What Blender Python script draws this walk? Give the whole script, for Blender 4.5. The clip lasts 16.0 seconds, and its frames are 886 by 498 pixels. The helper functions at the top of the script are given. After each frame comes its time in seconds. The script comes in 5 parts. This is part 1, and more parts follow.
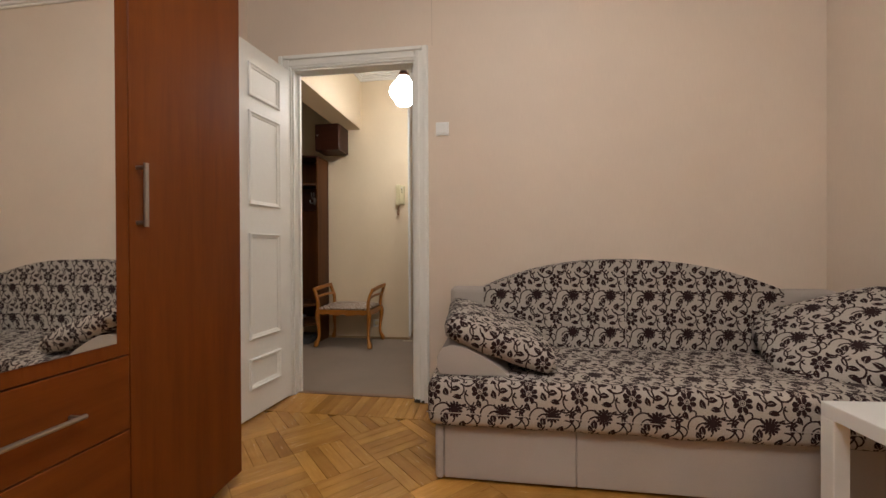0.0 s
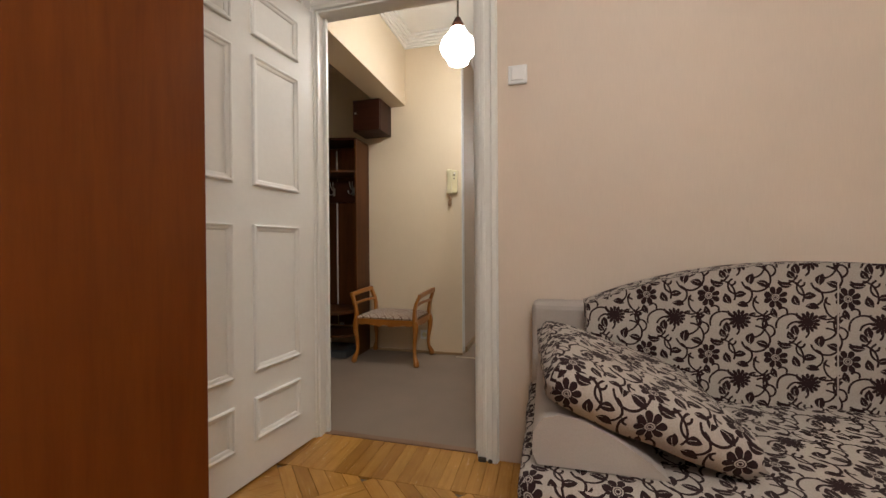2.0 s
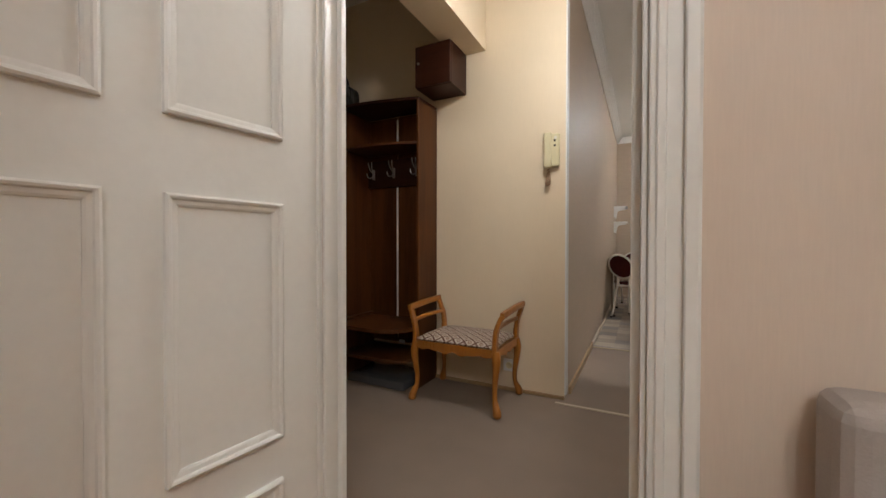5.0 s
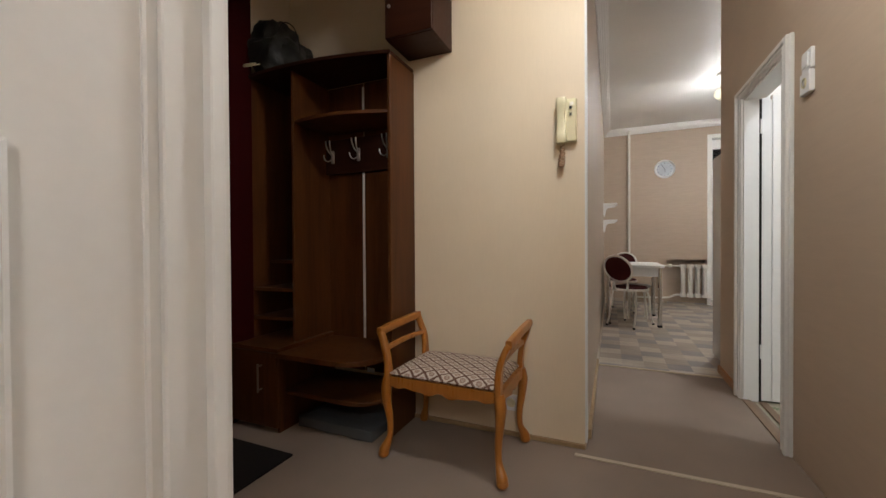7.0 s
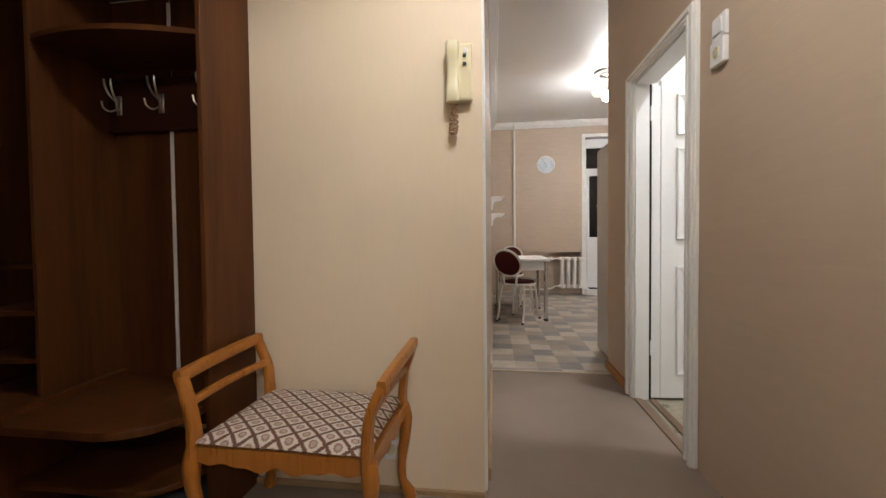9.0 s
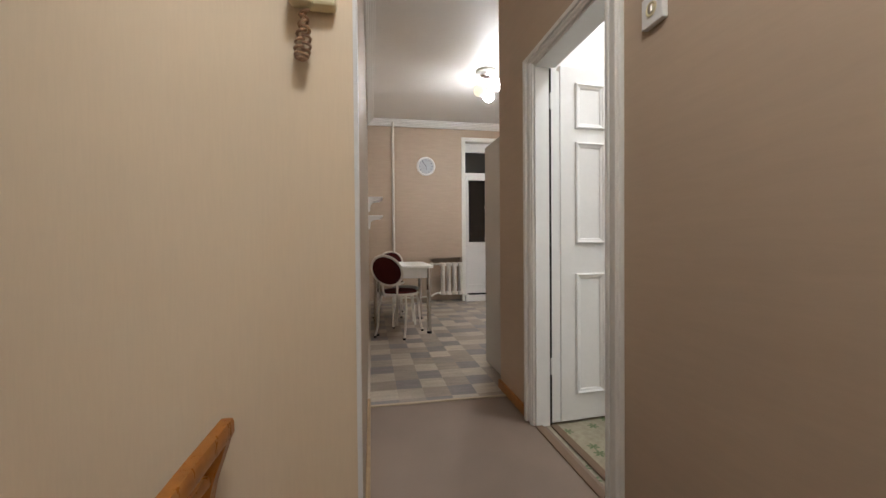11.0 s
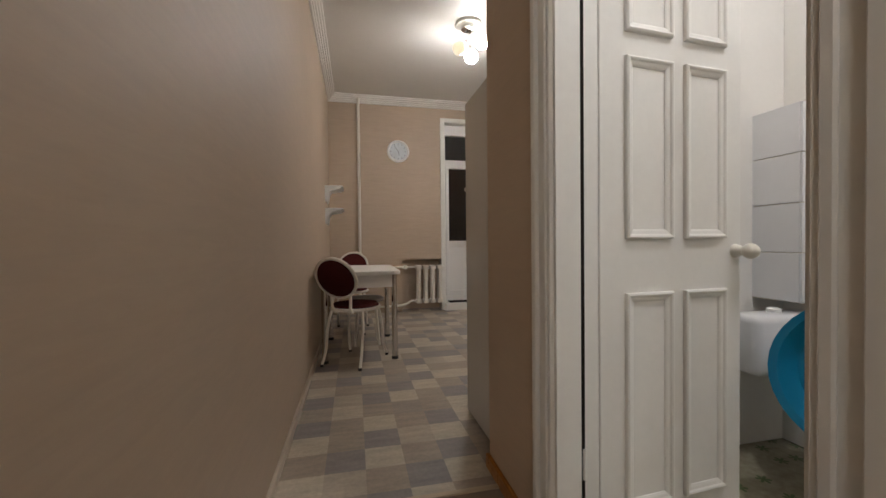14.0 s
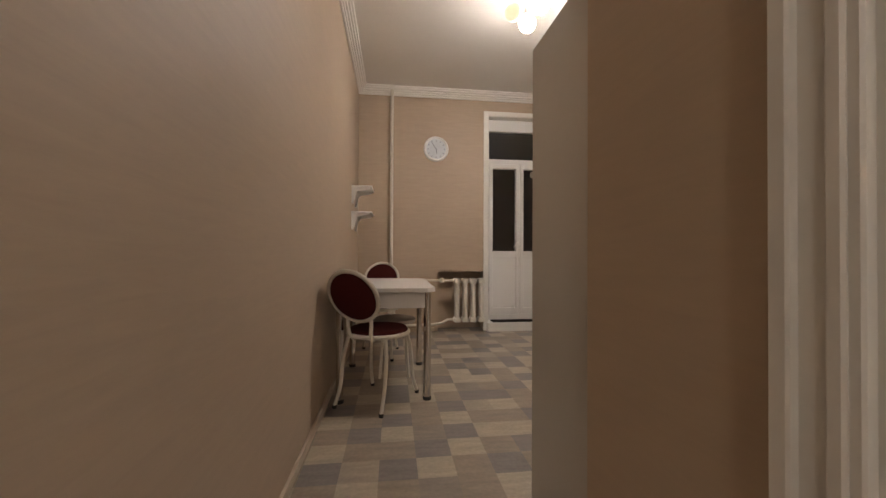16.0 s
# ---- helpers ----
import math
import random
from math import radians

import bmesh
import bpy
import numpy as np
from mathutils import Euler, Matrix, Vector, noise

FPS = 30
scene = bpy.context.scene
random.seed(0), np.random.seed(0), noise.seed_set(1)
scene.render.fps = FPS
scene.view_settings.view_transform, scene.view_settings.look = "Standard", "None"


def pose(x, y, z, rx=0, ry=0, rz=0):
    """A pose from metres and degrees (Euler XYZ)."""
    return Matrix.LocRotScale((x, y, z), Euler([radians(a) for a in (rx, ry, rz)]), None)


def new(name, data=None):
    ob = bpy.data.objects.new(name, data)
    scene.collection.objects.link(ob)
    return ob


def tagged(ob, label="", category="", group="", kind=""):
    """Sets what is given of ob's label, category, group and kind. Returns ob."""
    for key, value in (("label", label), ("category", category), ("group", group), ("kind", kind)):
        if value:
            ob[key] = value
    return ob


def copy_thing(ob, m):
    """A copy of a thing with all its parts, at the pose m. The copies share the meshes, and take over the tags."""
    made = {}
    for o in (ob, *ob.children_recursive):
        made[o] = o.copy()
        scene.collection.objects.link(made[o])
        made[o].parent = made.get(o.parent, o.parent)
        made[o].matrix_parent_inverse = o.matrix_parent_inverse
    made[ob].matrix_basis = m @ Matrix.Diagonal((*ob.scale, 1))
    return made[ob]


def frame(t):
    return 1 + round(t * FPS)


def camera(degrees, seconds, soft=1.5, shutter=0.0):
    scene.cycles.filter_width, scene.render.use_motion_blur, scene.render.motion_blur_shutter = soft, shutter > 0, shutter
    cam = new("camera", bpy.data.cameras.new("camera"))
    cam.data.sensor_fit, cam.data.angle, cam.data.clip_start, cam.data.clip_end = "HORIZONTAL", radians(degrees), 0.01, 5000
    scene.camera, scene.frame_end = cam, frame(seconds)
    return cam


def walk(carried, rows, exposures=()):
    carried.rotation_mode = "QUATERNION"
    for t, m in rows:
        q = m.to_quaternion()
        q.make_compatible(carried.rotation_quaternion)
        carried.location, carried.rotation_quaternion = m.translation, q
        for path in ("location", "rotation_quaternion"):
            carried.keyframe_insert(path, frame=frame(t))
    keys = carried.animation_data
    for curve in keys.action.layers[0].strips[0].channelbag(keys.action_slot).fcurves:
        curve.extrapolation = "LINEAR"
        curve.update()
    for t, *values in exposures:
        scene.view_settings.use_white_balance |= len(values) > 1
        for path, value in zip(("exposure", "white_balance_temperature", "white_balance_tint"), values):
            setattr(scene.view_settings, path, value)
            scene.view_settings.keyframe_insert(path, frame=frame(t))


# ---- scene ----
cam = camera(97.5, 16.0)
METRES, EYE, TILT, LEAN, TURN = 5.02, 0.97, 0.0, 0.0, 8.1
ROWS = [
    (0.0, 0.0, 0.0, 0.0, -0.0, -0.25, 0.25),
    (0.5, -0.0006, 0.0306, -0.0021, 0.84, -0.42, 0.4),
    (1.0, -0.0018, 0.0682, -0.0024, 2.25, -0.43, 0.49),
    (1.5, -0.0094, 0.0991, -0.0023, 4.04, -0.27, 0.46),
    (2.0, -0.0256, 0.1378, -0.0016, 6.77, -0.46, 0.36),
    (2.5, -0.0298, 0.1659, -0.0018, 10.66, -0.53, 0.17),
    (3.0, -0.0163, 0.2002, -0.0039, 14.89, -0.75, 0.01),
    (3.5, -0.0083, 0.2266, -0.0025, 18.08, -0.89, -0.21),
    (4.0, -0.0216, 0.2553, -0.0042, 19.75, -1.01, -0.14),
    (6.5, -0.0984, 0.4138, -0.0028, 16.27, -0.37, 0.18),
    (7.0, -0.1047, 0.4365, -0.0037, 15.27, -0.61, 0.33),
    (7.5, -0.1034, 0.4665, -0.0052, 13.9, -0.97, 0.62),
    (8.0, -0.0983, 0.4919, -0.0046, 10.49, -1.38, 0.88),
    (8.5, -0.0967, 0.5136, -0.0061, 5.31, -1.56, 0.79),
    (9.0, -0.1048, 0.5397, -0.0052, -0.69, -1.51, 0.62),
    (9.5, -0.1097, 0.5607, -0.0031, -6.56, -1.3, 0.47),
    (10.0, -0.1034, 0.5839, -0.0051, -11.38, -0.96, 0.34),
    (12.5, -0.0563, 0.741, -0.0089, -23.06, -1.26, 0.82),
    (13.0, -0.0322, 0.7663, -0.01, -22.49, -1.4, 0.95),
    (13.5, -0.0174, 0.7847, -0.0081, -21.7, -1.34, 0.89),
    (14.0, -0.0098, 0.809, -0.01, -20.9, -0.92, 0.58),
    (14.5, -0.0066, 0.8428, -0.0082, -20.0, -0.56, 0.36),
    (15.0, -0.0025, 0.8678, -0.0071, -18.14, -0.13, 0.2),
    (15.5, 0.0119, 0.9048, -0.0102, -16.55, 0.23, -0.14),
    (16.0, 0.0256, 0.9366, -0.01, -15.43, 0.57, -0.27),
]
walk(cam, [(t, pose(0, 0, EYE, TILT, LEAN, TURN) @ pose(METRES * x, METRES * y, METRES * z, 90 + pitch, roll, yaw)) for t, x, y, z, yaw, pitch, roll in ROWS],
     [(0.0, -0.03, 6420, 10), (4.0, 0.08, 6250, 9), (6.5, 0.1, 6000, 9), (7.5, 0.2, 6050, 10), (8.5, 0.35, 6080, 10), (9.0, 0.40, 6100, 11), (10.0, 0.30, 6100, 11), (12.5, -0.28, 6150, 10), (13.0, -0.38, 6350, 11), (14.0, -0.34, 6450, 12), (15.0, -0.32, 6650, 14), (16.0, -0.26, 7150, 17)])

# ---- light ----
world = bpy.data.worlds.new("night")
scene.world = world
world.use_nodes = True
world.node_tree.nodes["Background"].inputs[0].default_value = (0.012, 0.014, 0.02, 1)
world.node_tree.nodes["Background"].inputs[1].default_value = 0.3

LIVING_GLOW, HALL_GLOW, KITCHEN_GLOW, TOILET_GLOW = 91.0, 57.0, 360.0, 212.0
WARM, COOL = (1.0, 0.975, 0.93), (1.0, 0.975, 0.935)


# ---- materials ----
def material(name, rough=0.6, metal=0.0, spec=0.5):
    m = bpy.data.materials.new(name)
    m.use_nodes = True
    b = m.node_tree.nodes["Principled BSDF"]
    b.inputs["Roughness"].default_value = rough
    b.inputs["Metallic"].default_value = metal
    b.inputs["Specular IOR Level"].default_value = spec
    return m, m.node_tree, b


def nd(nt, kind, **settings):
    n = nt.nodes.new(kind)
    for key, value in settings.items():
        if key in n.inputs.keys():
            n.inputs[key].default_value = value
        else:
            setattr(n, key, value)
    return n


def ramp(nt, fac, stops):
    r = nt.nodes.new("ShaderNodeValToRGB")
    e = r.color_ramp.elements
    while len(e) < len(stops):
        e.new(0.5)
    for el, (p, c) in zip(e, stops):
        el.position, el.color = p, (*c, 1)
    nt.links.new(fac, r.inputs[0])
    return r.outputs[0]


def coords(nt, scale=(1, 1, 1), which="Object", turn=0.0):
    c = nt.nodes.new("ShaderNodeTexCoord")
    mp = nt.nodes.new("ShaderNodeMapping")
    mp.inputs["Scale"].default_value = scale
    mp.inputs["Rotation"].default_value = (0, 0, turn)
    nt.links.new(c.outputs[which], mp.inputs[0])
    return mp.outputs[0]


def world_coords(nt, scale=(1, 1, 1)):
    g = nt.nodes.new("ShaderNodeNewGeometry")
    mp = nt.nodes.new("ShaderNodeMapping")
    mp.inputs["Scale"].default_value = scale
    nt.links.new(g.outputs["Position"], mp.inputs[0])
    return mp.outputs[0]


def noise_of(nt, vec, scale, detail=4.0, rough=0.55, dist=0.0):
    n = nd(nt, "ShaderNodeTexNoise", Scale=scale, Detail=detail, Roughness=rough, Distortion=dist)
    nt.links.new(vec, n.inputs["Vector"])
    return n.outputs[0]


def bump(nt, b, height, strength=0.2, distance=0.002):
    n = nd(nt, "ShaderNodeBump", Strength=strength, Distance=distance)
    nt.links.new(height, n.inputs["Height"])
    nt.links.new(n.outputs[0], b.inputs["Normal"])


def mixed(nt, fac, a, c, mode="MIX"):
    m = nt.nodes.new("ShaderNodeMix")
    m.data_type, m.blend_type = "RGBA", mode
    for sock, v in ((m.inputs[0], fac), (m.inputs[6], a), (m.inputs[7], c)):
        if isinstance(v, (int, float)):
            sock.default_value = v
        elif isinstance(v, tuple):
            sock.default_value = (*v, 1)
        else:
            nt.links.new(v, sock)
    return m.outputs[2]


def maths(nt, op, a, c=0.0, clamp=False):
    m = nt.nodes.new("ShaderNodeMath")
    m.operation, m.use_clamp = op, clamp
    for sock, v in ((m.inputs[0], a), (m.inputs[1], c)):
        if isinstance(v, (int, float)):
            sock.default_value = v
        else:
            nt.links.new(v, sock)
    return m.outputs[0]


def paint(name, color, rough=0.5, spec=0.4, vary=0.06, grain=60.0, relief=0.15, streak=(1, 1, 1)):
    """Painted or plain surface with faint unevenness at two scales."""
    m, nt, b = material(name, rough, 0, spec)
    v = world_coords(nt, streak)
    big, fine = noise_of(nt, v, 1.7, 3), noise_of(nt, v, grain, 3)
    low = tuple(c * (1 - vary) for c in color)
    high = tuple(min(1, c * (1 + vary)) for c in color)
    col = ramp(nt, big, [(0.3, low), (0.7, high)])
    col = mixed(nt, 0.25, col, ramp(nt, fine, [(0.35, low), (0.65, high)]))
    nt.links.new(col, b.inputs["Base Color"])
    nt.links.new(maths(nt, "ADD", maths(nt, "MULTIPLY", big, 0.16), rough - 0.08), b.inputs["Roughness"])
    bump(nt, b, fine, relief, 0.0015)
    return m


def wallpaper(name, color, rough=0.55, weave=260.0, level=False, mark=0.14):
    """Paper with a fine upright weave, or with long level brush strokes, and faint stains."""
    m, nt, b = material(name, rough, 0, 0.3)
    v = world_coords(nt)
    if level:
        fibre = noise_of(nt, world_coords(nt, (5.0, 5.0, 42)), 1.0, 5, 0.62, 0.5)
        cloth = noise_of(nt, world_coords(nt, (14, 14, 120)), 1.0, 3, 0.6)
    else:
        fibre = noise_of(nt, world_coords(nt, (weave, weave, 14)), 1.0, 3, 0.6)
        cloth = noise_of(nt, world_coords(nt, (40, 40, weave)), 1.0, 2, 0.5)
    big = noise_of(nt, v, 1.1, 4, 0.6)
    col = ramp(nt, big, [(0.25, tuple(c * 0.93 for c in color)), (0.75, tuple(c * 1.04 for c in color))])
    col = mixed(nt, mark, col, ramp(nt, fibre, [(0.3, tuple(c * 0.8 for c in color)), (0.7, tuple(min(1, c * 1.14) for c in color))]))
    nt.links.new(col, b.inputs["Base Color"])
    nt.links.new(maths(nt, "ADD", maths(nt, "MULTIPLY", fibre, 0.16), rough - 0.08), b.inputs["Roughness"])
    bump(nt, b, mixed(nt, 0.4, fibre, cloth), 0.22, 0.001)
    return m


def timber(name, dark, light, axis="z", rough=0.35, spec=0.5, scale=1.0, pieces=False, contrast=1.0):
    """Wood with long grain along an axis."""
    m, nt, b = material(name, rough, 0, spec)
    st = {"x": (1.2, 14, 14), "y": (14, 1.2, 14), "z": (14, 14, 1.2)}[axis]
    v = coords(nt, tuple(s * scale for s in st))
    if pieces:
        info = nt.nodes.new("ShaderNodeObjectInfo")
        add = nt.nodes.new("ShaderNodeVectorMath")
        add.operation = "MULTIPLY_ADD"
        add.inputs[1].default_value = (1, 1, 1)
        comb = nt.nodes.new("ShaderNodeCombineXYZ")
        for i in range(3):
            nt.links.new(maths(nt, "MULTIPLY", info.outputs["Random"], 37.0 + 11 * i), comb.inputs[i])
        nt.links.new(v, add.inputs[0])
        nt.links.new(comb.outputs[0], add.inputs[2])
        v = add.outputs[0]
    g = noise_of(nt, v, 1.0, 6, 0.62, 0.6)
    f = noise_of(nt, v, 5.0, 3, 0.7)
    col = ramp(nt, g, [(0.5 - 0.22 / contrast, dark), (0.5 + 0.22 / contrast, light)])
    col = mixed(nt, 0.3, col, ramp(nt, f, [(0.3, dark), (0.7, light)]))
    if pieces:
        tone = ramp(nt, info.outputs["Random"], [(0.0, (0.66, 0.62, 0.55)), (0.25, (0.90, 0.88, 0.84)), (0.6, (1, 1, 1)), (1.0, (1.20, 1.20, 1.16))])
        col = mixed(nt, 1.0, col, tone, "MULTIPLY")
        stain = noise_of(nt, world_coords(nt), 2.6, 5, 0.65, 0.4)
        col = mixed(nt, 1.0, col, ramp(nt, stain, [(0.30, (0.74, 0.70, 0.62)), (0.55, (1, 1, 1)), (0.75, (1.10, 1.09, 1.05))]), "MULTIPLY")
    nt.links.new(col, b.inputs["Base Color"])
    nt.links.new(maths(nt, "ADD", maths(nt, "MULTIPLY", f, 0.2), rough - 0.1), b.inputs["Roughness"])
    bump(nt, b, f, 0.12, 0.001)
    return m


def metal(name, color, rough=0.25):
    m, nt, b = material(name, rough, 1.0)
    b.inputs["Base Color"].default_value = (*color, 1)
    n = noise_of(nt, coords(nt), 30.0, 3)
    nt.links.new(maths(nt, "ADD", maths(nt, "MULTIPLY", n, 0.2), rough - 0.1), b.inputs["Roughness"])
    return m


def plain(name, color, rough=0.5, spec=0.5):
    return paint(name, color, rough, spec, 0.04, 90.0, 0.05)


def glowing(name, color, strength, top=1.0, mid=0.4):
    m, nt, b = material(name, 0.3)
    b.inputs["Base Color"].default_value = (0.9, 0.88, 0.85, 1)
    b.inputs["Emission Color"].default_value = (*color, 1)
    b.inputs["Emission Strength"].default_value = strength
    if top < 1.0:
        # emission dimmed towards the top, added to spare ceiling and upper walls
        gen = nt.nodes.new("ShaderNodeTexCoord")
        sep = nt.nodes.new("ShaderNodeSeparateXYZ")
        nt.links.new(gen.outputs["Generated"], sep.inputs[0])
        glow = ramp(nt, sep.outputs[2], [(0.0, (1, 1, 1)), (0.25, (0.9, 0.9, 0.9)), (0.5, (mid, mid, mid)), (0.72, (top, top, top)), (1.0, (top, top, top))])
        nt.links.new(maths(nt, "MULTIPLY", glow, strength * 1.3), b.inputs["Emission Strength"])
    return m


def ornament(name, ground, ink, across, up):
    """Woven upholstery: two kinds of flower, pointed leaves and curling stems in dark velvet on a light ground."""
    m, nt, b = material(name, 0.85, 0, 0.15)
    uv = nt.nodes.new("ShaderNodeUVMap")
    mp = nt.nodes.new("ShaderNodeMapping")
    mp.inputs["Scale"].default_value = (1 / across, 1 / up, 1)
    nt.links.new(uv.outputs[0], mp.inputs[0])
    wob = nd(nt, "ShaderNodeTexNoise", Scale=3.0, Detail=2.0)
    nt.links.new(mp.outputs[0], wob.inputs["Vector"])
    shift = nt.nodes.new("ShaderNodeVectorMath")
    shift.operation = "MULTIPLY_ADD"
    shift.inputs[1].default_value = (0.05, 0.05, 0)
    nt.links.new(wob.outputs[1], shift.inputs[0])
    nt.links.new(mp.outputs[0], shift.inputs[2])
    sep = nt.nodes.new("ShaderNodeSeparateXYZ")
    nt.links.new(shift.outputs[0], sep.inputs[0])
    px, py = sep.outputs[0], sep.outputs[1]

    def place(cx, cy):
        return [maths(nt, "SUBTRACT", maths(nt, "FRACT", maths(nt, "ADD", v, 100.5 - c)), 0.5) for v, c in ((px, cx), (py, cy))]

    def polar(cx, cy):
        x, y = place(cx, cy)
        d = maths(nt, "SQRT", maths(nt, "ADD", maths(nt, "MULTIPLY", x, x), maths(nt, "MULTIPLY", y, y)))
        return d, maths(nt, "ARCTAN2", y, x)

    marks = []
    # flower heads: round with scalloped petals, and pointed like a dahlia
    for cx, cy, n, power, r0, r1, split in ((0.0, 0.0, 4.0, 0.45, 0.085, 0.095, 0.16), (0.47, -0.39, 6.5, 0.6, 0.105, 0.065, 0.07)):
        d, ang = polar(cx, cy)
        lobe = maths(nt, "POWER", maths(nt, "ABSOLUTE", maths(nt, "SINE", maths(nt, "MULTIPLY", ang, n))), power)
        head = maths(nt, "LESS_THAN", d, maths(nt, "ADD", maths(nt, "MULTIPLY", lobe, r1), r0))
        vein = maths(nt, "MULTIPLY", maths(nt, "LESS_THAN", maths(nt, "ABSOLUTE", maths(nt, "SINE", maths(nt, "MULTIPLY", ang, n))), split), maths(nt, "GREATER_THAN", d, 0.07))
        ring = maths(nt, "LESS_THAN", maths(nt, "ABSOLUTE", maths(nt, "SUBTRACT", d, 0.050)), 0.007)
        eye = maths(nt, "LESS_THAN", maths(nt, "ABSOLUTE", maths(nt, "SUBTRACT", d, 0.026)), 0.006)
        for cut in (vein, ring, eye)[:3 if split > 0.1 else 1]:
            head = maths(nt, "SUBTRACT", head, cut, True)
        marks.append(head)
    # stems: arcs about a centre, from a middle angle to both sides, winding slightly inwards
    for cx, cy, r, mid, half, wind in ((0.70, 0.29, 0.215, -40, 128, 0.012), (0.21, -0.47, 0.205, 105, 88, -0.01), (0.51, 0.02, 0.15, -15, 85, 0.0), (0.44, 0.17, 0.14, 190, 72, 0.0), (0.72, -0.16, 0.17, -75, 55, 0.0),
                                    (0.13, 0.40, 0.17, -70, 60, 0.01), (0.36, 0.235, 0.05, -60, 80, 0.0), (0.75, -0.04, 0.05, 200, 85, 0.0), (0.10, -0.22, 0.06, 60, 95, 0.0), (0.80, -0.47, 0.09, 40, 95, 0.02), (-0.02, -0.42, 0.16, 160, 70, 0.01), (0.90, 0.42, 0.10, 20, 100, 0.02), (0.36, -0.27, 0.06, 250, 95, 0.0), (0.14, 0.02, 0.26, 30, 50, 0.0), (-0.10, -0.10, 0.22, 215, 55, 0.0), (0.33, 0.46, 0.15, 60, 110, 0.015), (0.62, -0.45, 0.24, -20, 60, 0.0)):
        d, ang = polar(cx, cy)
        rel = maths(nt, "SUBTRACT", ang, radians(mid))
        line = maths(nt, "LESS_THAN", maths(nt, "ABSOLUTE", maths(nt, "SUBTRACT", d, maths(nt, "ADD", maths(nt, "MULTIPLY", maths(nt, "SINE", rel), wind), r))), 0.0155)
        marks.append(maths(nt, "MULTIPLY", line, maths(nt, "GREATER_THAN", maths(nt, "COSINE", rel), math.cos(radians(half)))))
    # pointed leaves with a pale rib
    for cx, cy, turn, la, lb in ((0.28, -0.05, 115, 0.095, 0.052), (0.125, 0.205, 172, 0.115, 0.046), (0.21, 0.37, 125, 0.085, 0.045), (0.475, 0.035, 12, 0.10, 0.048), (0.52, -0.13, -8, 0.10, 0.046), (0.62, 0.30, 80, 0.10, 0.062), (0.82, 0.22, -25, 0.11, 0.050),
                                 (-0.03, -0.26, 112, 0.090, 0.046), (0.275, -0.53, 100, 0.095, 0.055), (0.66, -0.30, 200, 0.07, 0.03), (0.86, -0.36, 30, 0.085, 0.04), (0.87, 0.02, 150, 0.06, 0.026)):
        x, y = place(cx, cy)
        la, lb = la * 1.0, lb * 1.15
        c, sn = math.cos(radians(turn)), math.sin(radians(turn))
        u = maths(nt, "ADD", maths(nt, "MULTIPLY", x, c / la), maths(nt, "MULTIPLY", y, sn / la))
        v = maths(nt, "ADD", maths(nt, "MULTIPLY", x, -sn / lb), maths(nt, "MULTIPLY", y, c / lb))
        bend = maths(nt, "ADD", v, maths(nt, "MULTIPLY", maths(nt, "MULTIPLY", u, u), 0.35))
        leaf = maths(nt, "LESS_THAN", maths(nt, "ADD", maths(nt, "ABSOLUTE", bend), maths(nt, "MULTIPLY", u, u)), 1.0)
        rib = maths(nt, "MULTIPLY", maths(nt, "LESS_THAN", maths(nt, "ABSOLUTE", maths(nt, "SUBTRACT", bend, 0.12)), 0.055), maths(nt, "LESS_THAN", u, 0.35))
        marks.append(maths(nt, "SUBTRACT", leaf, rib, True))
    ink_f = marks[0]
    for f in marks[1:]:
        ink_f = maths(nt, "MAXIMUM", ink_f, f)
    weave = noise_of(nt, coords(nt), 320.0, 2)
    wear = noise_of(nt, coords(nt), 7.0, 3)
    base = ramp(nt, weave, [(0.3, tuple(c * 0.78 for c in ground)), (0.7, tuple(min(1, c * 1.12) for c in ground))])
    base = mixed(nt, 0.25, base, ramp(nt, wear, [(0.3, tuple(c * 0.8 for c in ground)), (0.7, ground)]))
    dark = ramp(nt, weave, [(0.3, tuple(c * 0.7 for c in ink)), (0.7, tuple(c * 1.5 for c in ink))])
    nt.links.new(mixed(nt, ink_f, base, dark), b.inputs["Base Color"])
    bump(nt, b, maths(nt, "ADD", weave, maths(nt, "MULTIPLY", ink_f, 0.8)), 0.35, 0.0012)
    b.inputs["Sheen Weight"].default_value = 0.04
    return m


M_LIVING = wallpaper("living_paper", (0.69, 0.575, 0.475))
M_HALL = wallpaper("hall_paper", (0.74, 0.620, 0.455), mark=0.10)
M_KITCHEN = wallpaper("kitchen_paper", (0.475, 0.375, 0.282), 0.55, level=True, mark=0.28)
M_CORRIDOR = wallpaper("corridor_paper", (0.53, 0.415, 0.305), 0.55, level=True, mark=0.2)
M_CEIL = paint("ceiling_paint", (0.80, 0.78, 0.74), 0.5, 0.4, 0.03, 40, 0.05)
M_PLASTER = paint("plaster", (0.6, 0.55, 0.48), 0.8)
M_WHITE = paint("white_gloss_paint", (0.80, 0.79, 0.75), 0.42, 0.45, 0.04, 45, 0.10)
M_CARPET = paint("worn_carpet", (0.25, 0.193, 0.150), 0.9, 0.15, 0.12, 320, 0.6)
M_SUBFLOOR = paint("dark_joint", (0.10, 0.06, 0.03), 0.8)
M_OAK = timber("parquet_oak", (0.34, 0.150, 0.026), (0.56, 0.295, 0.072), "x", 0.24, 0.5, 1.3, True, 0.75)
M_CHERRY = timber("cherry_laminate", (0.105, 0.024, 0.0035), (0.180, 0.047, 0.007), "z", 0.40, 0.16, 0.7)
M_CHERRY_H = timber("cherry_laminate_level", (0.105, 0.024, 0.0035), (0.180, 0.047, 0.007), "y", 0.40, 0.16, 0.7)
